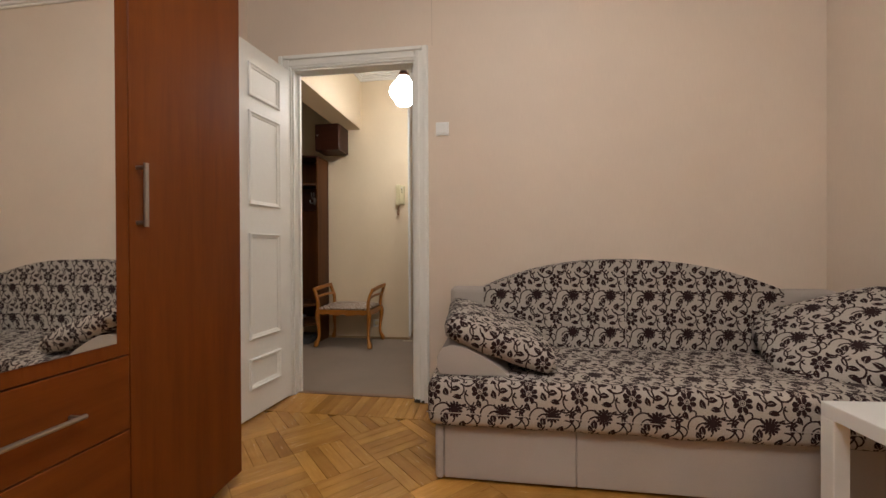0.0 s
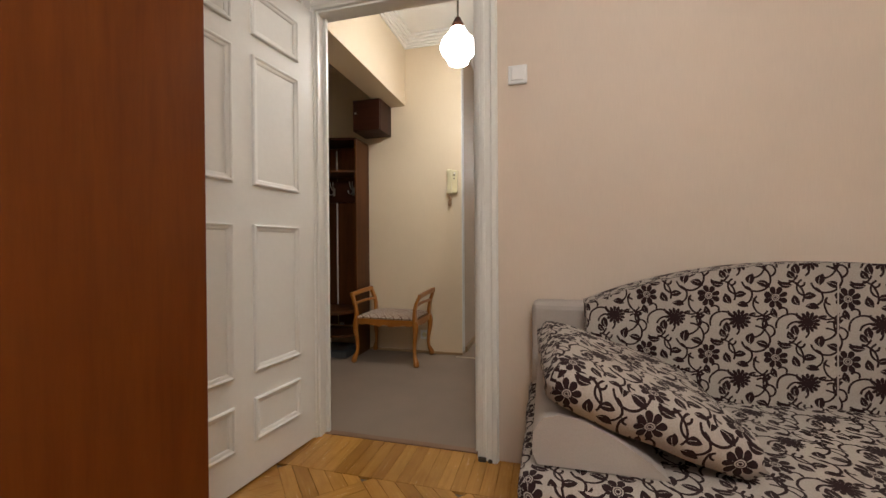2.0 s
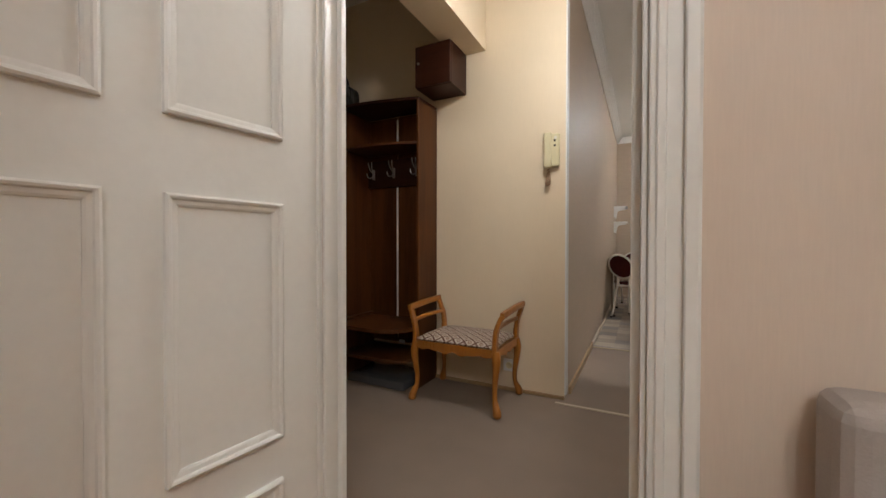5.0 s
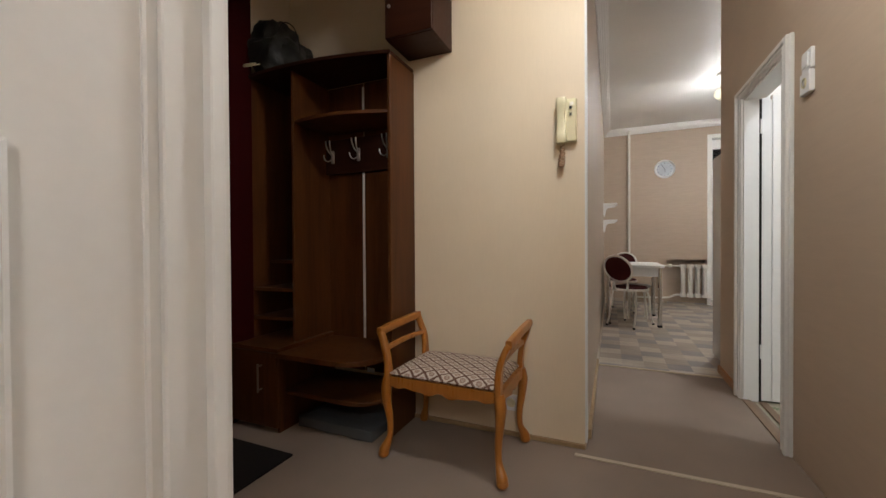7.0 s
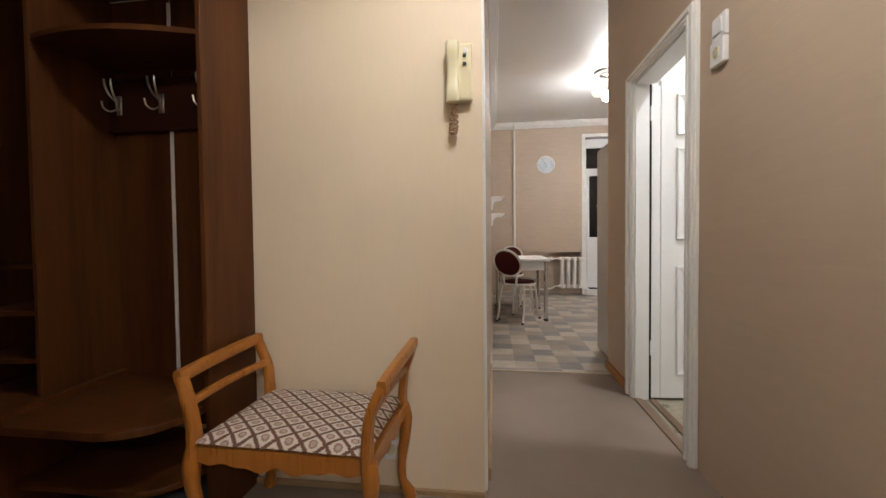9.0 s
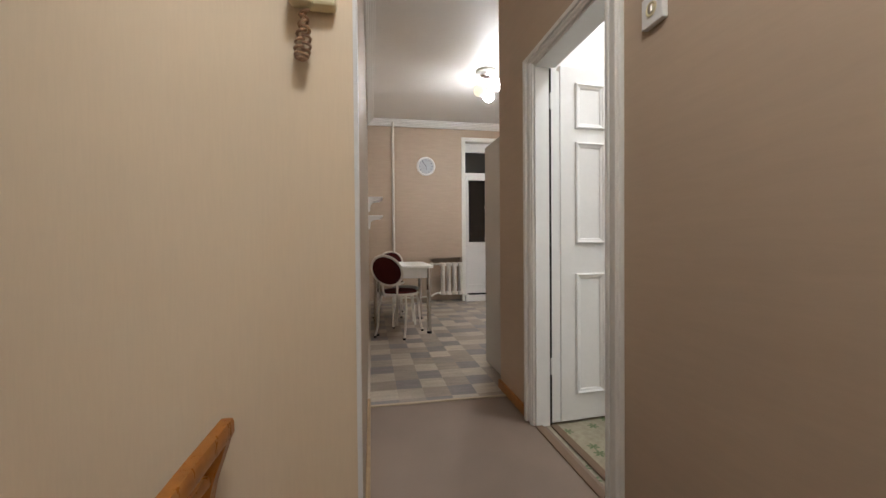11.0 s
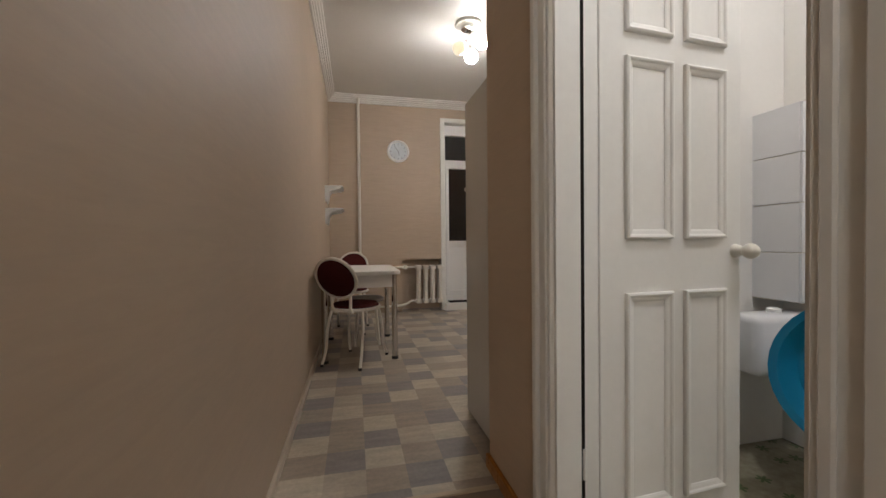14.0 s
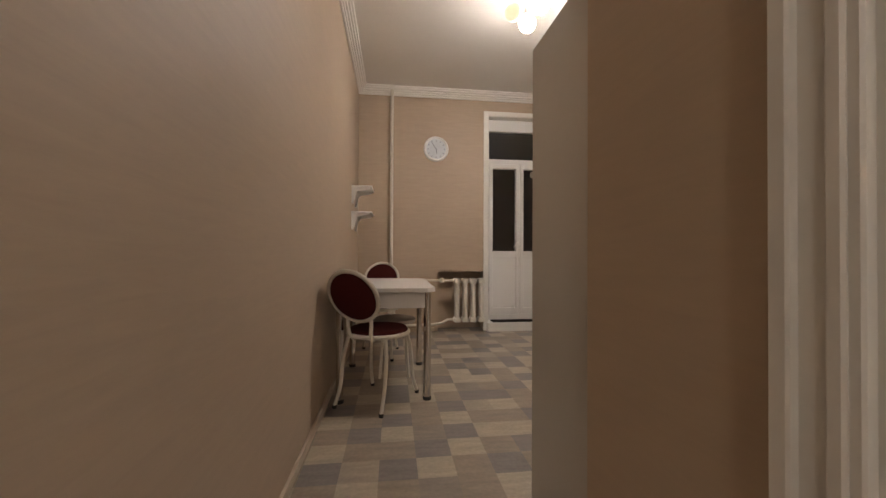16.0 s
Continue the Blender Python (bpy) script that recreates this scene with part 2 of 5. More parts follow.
M_WALNUT = timber("walnut_laminate", (0.044, 0.013, 0.0034), (0.115, 0.041, 0.0108), "z", 0.42, 0.2, 0.8)
M_DARKWOOD = timber("dark_laminate", (0.024, 0.007, 0.0035), (0.045, 0.014, 0.0065), "x", 0.42, 0.2, 0.8)
M_HONEY = timber("honey_wood", (0.27, 0.09, 0.010), (0.43, 0.168, 0.026), "z", 0.3, 0.5, 1.5)
M_PALE = timber("worn_pale_wood", (0.28, 0.175, 0.085), (0.42, 0.29, 0.155), "x", 0.5, 0.35, 1.2)
M_RED = paint("oxblood_leatherette", (0.036, 0.0024, 0.003), 0.65, 0.08, 0.15, 30, 0.3)
M_STEEL = metal("satin_steel", (0.62, 0.61, 0.58), 0.32)
M_PULL = metal("dull_pull_metal", (0.34, 0.30, 0.26), 0.42)
M_CHROME = metal("chrome", (0.75, 0.74, 0.72), 0.12)
M_MIRROR = metal("mirror_silver", (0.86, 0.86, 0.84), 0.01)
M_MIRROR.node_tree.nodes["Principled BSDF"].inputs["Roughness"].default_value = 0.01
for l in list(M_MIRROR.node_tree.nodes["Principled BSDF"].inputs["Roughness"].links):
    M_MIRROR.node_tree.links.remove(l)
M_PRINT = ornament("floral_upholstery", (0.44, 0.385, 0.342), (0.022, 0.0095, 0.010), 0.192, 0.198)
M_GREY = paint("grey_upholstery", (0.42, 0.37, 0.335), 0.9, 0.15, 0.1, 260, 0.5)
M_TABLE = paint("white_laminate", (0.80, 0.79, 0.77), 0.3, 0.5, 0.02, 40, 0.03)
M_ENAMEL = paint("cream_enamel", (0.72, 0.69, 0.62), 0.3, 0.5, 0.05, 40, 0.1)
M_FRIDGE = paint("fridge_enamel", (0.62, 0.60, 0.56), 0.17, 0.5, 0.02, 25, 0.03)
M_PVC = paint("white_plastic", (0.80, 0.80, 0.79), 0.3, 0.5, 0.02, 40, 0.02)
M_IVORY = paint("ivory_plastic", (0.68, 0.62, 0.40), 0.35, 0.5, 0.04, 40, 0.03)
M_VELVET = paint("burgundy_velvet", (0.062, 0.011, 0.010), 0.85, 0.15, 0.2, 200, 0.4)
M_BLACK = plain("black_rubber", (0.02, 0.02, 0.02), 0.6)
M_MATT = paint("black_doormat", (0.018, 0.015, 0.014), 0.95, 0.1, 0.3, 300, 0.8)
M_TILE = paint("white_glazed_tile", (0.76, 0.76, 0.77), 0.15, 0.5, 0.03, 20, 0.03)


def lino(name):
    """Printed sheet flooring: each square's tone comes with the mesh; mottling and brushed marks on top."""
    m, nt, b = material(name, 0.38, 0, 0.45)
    tone = nt.nodes.new("ShaderNodeVertexColor")
    tone.layer_name = "tone"
    fine = noise_of(nt, world_coords(nt, (1, 1, 1)), 55.0, 4)
    brush = noise_of(nt, world_coords(nt, (6, 26, 1)), 1.0, 3)
    big = noise_of(nt, world_coords(nt, (1, 1, 1)), 3.0, 3)
    col = mixed(nt, 1.0, tone.outputs[0], ramp(nt, fine, [(0.3, (0.88, 0.88, 0.88)), (0.7, (1.07, 1.06, 1.04))]), "MULTIPLY")
    col = mixed(nt, 1.0, col, ramp(nt, brush, [(0.3, (0.84, 0.85, 0.87)), (0.7, (1.12, 1.10, 1.08))]), "MULTIPLY")
    nt.links.new(col, b.inputs["Base Color"])
    nt.links.new(maths(nt, "ADD", maths(nt, "MULTIPLY", big, 0.25), 0.26), b.inputs["Roughness"])
    bump(nt, b, fine, 0.1, 0.0008)
    return m


M_LINO = lino("patchwork_lino")


def leafy_vinyl(name):
    """Cream vinyl with scattered green star leaves."""
    m, nt, b = material(name, 0.4, 0, 0.45)
    vo = nd(nt, "ShaderNodeTexVoronoi", voronoi_dimensions="2D", Scale=7.0, Randomness=0.9)
    p = world_coords(nt)
    nt.links.new(p, vo.inputs["Vector"])
    ten = nt.nodes.new("ShaderNodeVectorMath")
    ten.operation = "SUBTRACT"
    nt.links.new(p, ten.inputs[0])
    nt.links.new(vo.outputs["Position"], ten.inputs[1])
    sep = nt.nodes.new("ShaderNodeSeparateXYZ")
    nt.links.new(ten.outputs[0], sep.inputs[0])
    a = maths(nt, "ARCTAN2", sep.outputs[1], sep.outputs[0])
    r = maths(nt, "ADD", maths(nt, "MULTIPLY", maths(nt, "ABSOLUTE", maths(nt, "SINE", maths(nt, "MULTIPLY", a, 3.0))), 0.17), 0.03)
    leaf = maths(nt, "LESS_THAN", vo.outputs["Distance"], r)
    n = noise_of(nt, p, 30.0, 4)
    base = ramp(nt, n, [(0.3, (0.26, 0.225, 0.15)), (0.7, (0.38, 0.345, 0.25))])
    nt.links.new(mixed(nt, leaf, base, (0.09, 0.14, 0.05)), b.inputs["Base Color"])
    return m


M_TFLOOR = leafy_vinyl("leaf_vinyl")
M_BLUE = plain("blue_plastic", (0.0, 0.17, 0.32), 0.35)
M_HGLOBE = glowing("hall_glass", WARM, HALL_GLOW, 0.22)
M_KGLOBE = glowing("kitchen_glass", COOL, KITCHEN_GLOW, 0.02, 0.22)
# the unlit globe: weak emission stands in for light coming through its glass
M_UNLITGLOW = glowing("kitchen_glass_unlit_glow", (1.0, 0.86, 0.55), 1.1)
M_LGLOBE = glowing("living_glass", WARM, LIVING_GLOW)
M_TGLOBE = glowing("toilet_glass", (0.95, 0.97, 1.0), TOILET_GLOW)
M_GLASS, _nt, _b = material("window_glass", 0.02, 0, 0.5)
_b.inputs["Base Color"].default_value = (0.9, 0.92, 0.95, 1)
_b.inputs["Transmission Weight"].default_value = 1.0


# ---- mesh helpers ----
def box(bm, x0, x1, y0, y1, z0, z1, bevel=0.0, seg=1):
    vs = [bm.verts.new((x, y, z)) for x in (x0, x1) for y in (y0, y1) for z in (z0, z1)]
    fs = [bm.faces.new([vs[i] for i in f]) for f in ((0, 1, 3, 2), (4, 6, 7, 5), (0, 4, 5, 1), (2, 3, 7, 6), (0, 2, 6, 4), (1, 5, 7, 3))]
    if bevel:
        edges = list({e for f in fs for e in f.edges})
        bmesh.ops.bevel(bm, geom=edges, offset=bevel, segments=seg, affect="EDGES", profile=0.5)
    return bm


def boxes(*rows, bevel=0.0):
    bm = bmesh.new()
    for r in rows:
        box(bm, *r, bevel=bevel)
    return bm


def solid(x0, x1, y0, y1, z0, z1, bevel=0.0, seg=1):
    return box(bmesh.new(), x0, x1, y0, y1, z0, z1, bevel, seg)


def tube(bm, pts, r, sides=10, caps=True):
    """A round bar along points; r is one radius or one for each point."""
    pts = [Vector(p) for p in pts]
    rs = r if isinstance(r, (list, tuple)) else [r] * len(pts)
    rings, side = [], None
    for i, p in enumerate(pts):
        d = (pts[min(i + 1, len(pts) - 1)] - pts[max(i - 1, 0)]).normalized()
        if side is None:
            side = d.orthogonal().normalized()
        side = (side - d * side.dot(d)).normalized()
        up = d.cross(side)
        rings.append([bm.verts.new(p + rs[i] * (math.cos(a) * side + math.sin(a) * up)) for a in (2 * math.pi * k / sides for k in range(sides))])
    for a, b in zip(rings, rings[1:]):
        for k in range(sides):
            bm.faces.new((a[k], a[(k + 1) % sides], b[(k + 1) % sides], b[k]))
    if caps:
        bm.faces.new(rings[0][::-1])
        bm.faces.new(rings[-1])
    return bm


def smooth_path(pts, n=6):
    """Points of a smooth curve through pts."""
    pts = [Vector(p) for p in pts]
    out = []
    for i in range(len(pts) - 1):
        p0, p1, p2, p3 = pts[max(i - 1, 0)], pts[i], pts[i + 1], pts[min(i + 2, len(pts) - 1)]
        for k in range(n):
            t = k / n
            out.append(0.5 * ((2 * p1) + (p2 - p0) * t + (2 * p0 - 5 * p1 + 4 * p2 - p3) * t * t + (3 * p1 - p0 - 3 * p2 + p3) * t ** 3))
    return out + [pts[-1]]


def lathe(bm, profile, sides=24, at=(0, 0, 0), lobes=0, depth=0.0):
    """Turned body: profile of (radius, height); lobes makes it fluted."""
    rings = []
    for r, z in profile:
        ring = []
        for k in range(sides):
            a = 2 * math.pi * k / sides
            rr = r * (1 + depth * abs(math.sin(a * lobes / 2)) if lobes else 1)
            ring.append(bm.verts.new((at[0] + rr * math.cos(a), at[1] + rr * math.sin(a), at[2] + z)))
        rings.append(ring)
    for a, b in zip(rings, rings[1:]):
        for k in range(sides):
            bm.faces.new((a[k], a[(k + 1) % sides], b[(k + 1) % sides], b[k]))
    bm.faces.new(rings[0][::-1])
    bm.faces.new(rings[-1])
    return bm


def ball(bm, r, at, sides=20, rows=12, squash=1.0):
    prof = [(max(1e-4, r * math.sin(math.pi * i / rows)), -r * squash * math.cos(math.pi * i / rows)) for i in range(rows + 1)]
    prof[0], prof[-1] = (r * 0.02, prof[0][1]), (r * 0.02, prof[-1][1])
    return lathe(bm, prof, sides, at)


def prism(bm, outline, z0, z1, bevel=0.0):
    """An upright slab from an outline of (x, y)."""
    lo = [bm.verts.new((x, y, z0)) for x, y in outline]
    hi = [bm.verts.new((x, y, z1)) for x, y in outline]
    n = len(outline)
    fs = [bm.faces.new(lo[::-1]), bm.faces.new(hi)]
    for k in range(n):
        fs.append(bm.faces.new((lo[k], lo[(k + 1) % n], hi[(k + 1) % n], hi[k])))
    if bevel:
        bmesh.ops.bevel(bm, geom=list({e for f in fs[:2] for e in f.edges}), offset=bevel, segments=2, affect="EDGES", profile=0.5)
    return bm


def moved(bm, m):
    bmesh.ops.transform(bm, matrix=m, verts=bm.verts)
    return bm


def mesh(name, bm, mat, smooth=False, sharp=40):
    bmesh.ops.recalc_face_normals(bm, faces=bm.faces)
    me = bpy.data.meshes.new(name)
    bm.to_mesh(me)
    bm.free()
    me.materials.append(mat)
    if smooth:
        me.shade_smooth()
        me.set_sharp_from_angle(angle=radians(sharp))
    return me


def part(name, bm, mat, parent, label="", smooth=False, sharp=40):
    ob = new(name, mesh(name, bm, mat, smooth, sharp))
    if parent:
        ob.parent = parent
    if label:
        ob["label"] = label
    return ob


def thing(name, label, category, at=(0, 0, 0), rz=0.0, group="", kind=""):
    ob = new(name)
    ob.empty_display_size = 0.1
    ob.matrix_basis = pose(*at, 0, 0, rz)
    return tagged(ob, label, category, group, kind)


def structure(name, bm, mat, label, category, smooth=False):
    return tagged(part(name, bm, mat, None, smooth=smooth), label, category, kind="structure")


def box_uv(ob):
    """Lays metres as texture coordinates by each face's main direction."""
    me = ob.data
    uv = me.uv_layers.new(name="UVMap")
    for p in me.polygons:
        n = p.normal
        a = max(range(3), key=lambda i: abs(n[i]))
        for li in p.loop_indices:
            c = me.vertices[me.loops[li].vertex_index].co
            uv.data[li].uv = (c.y, c.z) if a == 0 else ((c.x, c.z) if a == 1 else (c.x, c.y))


# ---- plan ----
CEIL, T = 2.84, 0.12
Y_DOOR, Y_HALL = 2.40, 2.482         # the two faces of the wall with the doorway
DX0, DX1, DZ = -1.34, -0.515, 2.143  # doorway
Y_BENCH, X_CORR, X_RIGHT = 4.005, -0.935, -0.09
X_ENTRY, Y_KIT, Y_FAR = -2.71, 5.38, 9.22
Y_END = 5.52                         # where the corridor wall ends
TY0, TY1, TZ = 4.36, 4.976, 1.82      # toilet doorway
LX0, LX1, LY0 = -1.66, 1.78, -2.6    # living room
KX1 = 2.3

structure("floor", boxes((LX0, LX1, LY0, Y_DOOR + 0.05, -0.10, -0.012)), M_SUBFLOOR, "dark base under the oak parquet", "floor")
structure("floor_hall", boxes((X_ENTRY - T, X_RIGHT + 0.05, Y_DOOR + 0.05, Y_KIT, -0.10, 0.0)), M_CARPET, "worn grey-brown carpet in the hall", "floor")


def kitchen_floor():
    """A slab with one face a printed square; tones by letter, row after row."""
    tones = {"C": (0.44, 0.385, 0.305), "L": (0.385, 0.33, 0.265), "T": (0.315, 0.262, 0.208), "G": (0.285, 0.248, 0.21), "B": (0.222, 0.205, 0.198)}
    pattern = ("BGBCTC", "CLTBCT", "TBCTBT", "CTBLCG", "BTCTBC", "TCTGTC", "BLBCTB", "CTTBCT", "TBCGBC", "CTBTCT", "BTCTBL", "TCBCTB")
    S, X0, Y0 = 0.162, -0.913, 5.29
    bm = boxes((X_CORR - T, X_RIGHT + 0.05, Y_KIT, Y_END - 0.05, -0.10, -0.001), (X_CORR - T, KX1, Y_END - 0.05, Y_FAR + 0.3, -0.10, -0.001))
    layer = bm.loops.layers.float_color.new("tone")
    for f in bm.faces:
        for lo in f.loops:
            lo[layer] = (0.3, 0.26, 0.21, 1)
    for i in range(-2, 21):
        for j in range(0, 27):
            x0, x1 = max(X0 + i * S, X_CORR - T), min(X0 + (i + 1) * S, KX1)
            y0, y1 = max(Y0 + j * S, Y_KIT), min(Y0 + (j + 1) * S, Y_FAR + 0.3)
            if Y0 + j * S < Y_END - 0.06:
                x1 = min(x1, X_RIGHT + 0.05)
            if x1 <= x0 or y1 <= y0:
                continue
            f = bm.faces.new([bm.verts.new(p) for p in ((x0, y0, 0), (x1, y0, 0), (x1, y1, 0), (x0, y1, 0))])
            c = tones[pattern[(j + 5 * (i // 6) + 3 * (j // 12)) % 12][i % 6]]
            for lo in f.loops:
                lo[layer] = (*c, 1)
    structure("floor_kitchen", bm, M_LINO, "patchwork linoleum in beige, grey and brown squares", "floor")


kitchen_floor()
structure("floor_toilet", boxes((X_RIGHT + 0.05, 1.3, 3.2, Y_END - 0.05, -0.10, -0.004)), M_TFLOOR, "cream vinyl toilet floor with green leaf prints", "floor")
structure("ceiling", boxes((X_ENTRY - T, KX1 + T, Y_HALL, Y_FAR + 0.3, CEIL, CEIL + 0.1)), M_CEIL, "smooth white ceiling of hall and kitchen", "ceiling")
structure("ceiling_living", boxes((LX0 - T, LX1 + T, LY0 - T, Y_HALL - 0.003, CEIL, CEIL + 0.1)), M_CEIL, "white ceiling of the living room", "ceiling")

# the wall with the doorway: living side and hall side
YM = 2.44
structure("wall_door_living", boxes((LX0 - T, DX0, Y_DOOR, YM, 0, CEIL), (DX1, LX1 + T, Y_DOOR, YM, 0, CEIL), (DX0, DX1, Y_DOOR, YM, DZ, CEIL)), M_LIVING, "peach-beige papered wall with a doorway", "wall")
structure("wall_door_hall", boxes((X_ENTRY - T, DX0, YM, Y_HALL, 0, CEIL), (DX1, X_RIGHT + T, YM, Y_HALL, 0, CEIL), (DX0, DX1, YM, Y_HALL, DZ, CEIL)), M_HALL, "cream papered wall round the doorway", "wall")
structure("wall_living_west", boxes((LX0 - T, LX0, LY0, Y_DOOR, 0, CEIL)), M_LIVING, "peach-beige papered living room wall", "wall")
structure("wall_living_east", boxes((LX1, LX1 + T, LY0, Y_DOOR, 0, CEIL)), M_LIVING, "peach-beige papered living room wall", "wall")
structure("wall_living_south", boxes((LX0 - T, LX1 + T, LY0 - T, LY0, 0, CEIL)), M_LIVING, "peach-beige papered living room wall", "wall")
# hall
structure("wall_entry", boxes((X_ENTRY - T, X_ENTRY, Y_HALL, Y_BENCH + T, 0, CEIL)), M_HALL, "dim papered wall beside the entrance door", "wall")
structure("wall_bench", boxes((X_ENTRY, X_CORR - 0.004, Y_BENCH, Y_BENCH + T, 0, CEIL)), M_HALL, "cream papered hall wall behind the bench", "wall")
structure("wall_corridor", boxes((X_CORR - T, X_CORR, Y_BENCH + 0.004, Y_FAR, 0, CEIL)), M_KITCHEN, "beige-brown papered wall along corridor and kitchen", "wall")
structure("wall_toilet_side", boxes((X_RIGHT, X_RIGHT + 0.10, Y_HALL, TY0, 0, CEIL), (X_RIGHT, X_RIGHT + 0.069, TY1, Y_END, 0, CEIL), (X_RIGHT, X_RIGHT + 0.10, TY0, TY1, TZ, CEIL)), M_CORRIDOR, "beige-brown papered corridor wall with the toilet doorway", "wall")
structure("beam", boxes((-1.675, -1.458, Y_HALL, Y_BENCH, 2.235, CEIL)), M_HALL, "cream papered ceiling beam across the hall", "beam")
# kitchen
KDX0, KDX1, KDZ = 0.59, 1.44, 2.565
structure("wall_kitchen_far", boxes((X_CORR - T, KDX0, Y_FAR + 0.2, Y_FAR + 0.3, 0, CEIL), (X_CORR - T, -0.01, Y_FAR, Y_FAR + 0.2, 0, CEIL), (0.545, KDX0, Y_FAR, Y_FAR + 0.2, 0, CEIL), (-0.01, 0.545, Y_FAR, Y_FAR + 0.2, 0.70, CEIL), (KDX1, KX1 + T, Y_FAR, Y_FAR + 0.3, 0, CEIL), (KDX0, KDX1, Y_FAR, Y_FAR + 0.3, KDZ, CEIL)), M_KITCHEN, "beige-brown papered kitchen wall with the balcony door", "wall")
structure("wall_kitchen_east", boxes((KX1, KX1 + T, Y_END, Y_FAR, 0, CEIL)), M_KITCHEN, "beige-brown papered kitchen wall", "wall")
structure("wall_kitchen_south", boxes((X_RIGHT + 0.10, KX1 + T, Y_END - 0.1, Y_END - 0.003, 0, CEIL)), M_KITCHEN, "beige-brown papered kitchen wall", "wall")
# toilet
structure("wall_toilet_south", boxes((X_RIGHT + 0.10, 1.4, 3.1, 3.2, 0, CEIL)), M_CEIL, "white painted toilet wall", "wall")
# second box: unseen block added behind the door leaf to keep its gap dark
structure("wall_toilet_north_and_blocker", boxes((X_RIGHT + 0.103, 1.298, Y_END - 0.112, Y_END - 0.102, 0, CEIL), (X_RIGHT + 0.103, 0.55, 5.065, Y_END - 0.114, 0, CEIL)), M_CEIL, "white painted toilet wall", "wall")
structure("wall_toilet_east", boxes((1.3, 1.4, 3.2, Y_END - 0.1, 0, CEIL)), M_CEIL, "white painted toilet wall", "wall")


# ---- trim and doors ----
def casing(name, along, face, out, a0, a1, top, width, label, head=None):
    """A moulded door surround: along 'x' or 'y', on the wall face, standing out by the sign of out."""
    def strip(bm, a, b, c, d, lo, hi):
        y0, y1 = sorted((face + out * lo, face + out * hi))
        if along == "x":
            box(bm, a, b, y0, y1, c, d, 0.003)
        else:
            box(bm, y0, y1, a, b, c, d, 0.003)
    head = head or width
    ob = thing(name, label, "door frame", kind="structure")
    for nm, rows in (("jamb_trim", [(a0 - width, a0, 0, top + head)]), ("jamb_trim", [(a1, a1 + width, 0, top + head)]), ("head_trim", [(a0 + 0.002, a1 - 0.002, top, top + head)])):
        bm = bmesh.new()
        for a, b, c, d in rows:
            strip(bm, a, b, c, d, 0.0, 0.018)
            if nm == "jamb_trim":
                inner = a if a >= a1 - 1e-6 else b
                s = 1 if inner == a else -1
                p, q = sorted((inner + s * 0.012, inner + s * 0.03))
                strip(bm, p, q, 0, top + head - 0.02, 0.016, 0.024)
                p, q = sorted((inner + s * (width - 0.028), inner + s * (width - 0.004)))
                strip(bm, p, q, 0, top + head - 0.004, 0.016, 0.032)
            else:
                strip(bm, a - 0.02, b + 0.02, c + 0.012, c + 0.03, 0.016, 0.024)
                strip(bm, a - width * 0.6, b + width * 0.6, d - 0.028, d - 0.004, 0.016, 0.032)
        part(nm, bm, M_WHITE, ob)
    return ob


casing("door_frame_living", "x", Y_DOOR, -1, DX0, DX1, DZ, 0.085, "white gloss painted moulded door surround")
lining = thing("door_jamb_living", "white painted door lining with a stop", "door lining", kind="structure")
for nm, row in (("jamb", (DX0, DX0 + 0.012, Y_DOOR - 0.004, Y_HALL + 0.004, 0, DZ)), ("jamb", (DX1 - 0.012, DX1, Y_DOOR - 0.004, Y_HALL + 0.004, 0, DZ)), ("head", (DX0 + 0.012, DX1 - 0.012, Y_DOOR - 0.004, Y_HALL + 0.004, DZ - 0.012, DZ)),
                ("stop", (DX0 + 0.012, DX0 + 0.03, YM + 0.005, YM + 0.025, 0, DZ - 0.012)), ("stop", (DX1 - 0.03, DX1 - 0.012, YM + 0.005, YM + 0.025, 0, DZ - 0.012))):
    part(nm, solid(*row, 0.002), M_WHITE, lining)
casing("door_frame_toilet", "y", X_RIGHT, -1, TY0, TY1, TZ, 0.086, "white gloss painted moulded toilet door surround", 0.055)
structure("door_jamb_toilet", boxes((X_RIGHT - 0.004, X_RIGHT + 0.104, TY0, TY0 + 0.012, 0, TZ), (X_RIGHT - 0.004, X_RIGHT + 0.070, TY1 - 0.012, TY1, 0, TZ), (X_RIGHT - 0.004, X_RIGHT + 0.104, TY0 + 0.012, TY1 - 0.012, TZ - 0.012, TZ)), M_WHITE, "white painted toilet door lining", "door lining")
# near-black filler in the hinge gap: the gap's shade put in as colour
structure("door_gap_shade", boxes((X_RIGHT + 0.0705, X_RIGHT + 0.0835, TY1 - 0.008, TY1 + 0.04, 0.0, TZ - 0.014)), paint("gap_shade_paint", (0.02, 0.017, 0.014), 0.9, 0.1), "near-black strip painted as the unlit gap at the toilet door hinges", "door lining")
structure("threshold_living", boxes((DX0 + 0.012, DX1 - 0.012, Y_DOOR + 0.03, Y_DOOR + 0.07, 0.0, 0.006), bevel=0.002), timber("threshold_wood", (0.16, 0.08, 0.04), (0.25, 0.14, 0.08), "x", 0.6), "thin worn wooden threshold strip", "threshold")
structure("threshold_toilet", boxes((X_RIGHT - 0.01, X_RIGHT + 0.03, TY0 + 0.012, TY1 - 0.012, 0.0, 0.008), (X_RIGHT + 0.07, X_RIGHT + 0.11, TY0 + 0.012, TY1 - 0.012, 0.0, 0.006), bevel=0.002), timber("dull_threshold", (0.14, 0.085, 0.05), (0.22, 0.14, 0.08), "y", 0.6), "narrow wooden threshold strips at the toilet", "threshold")
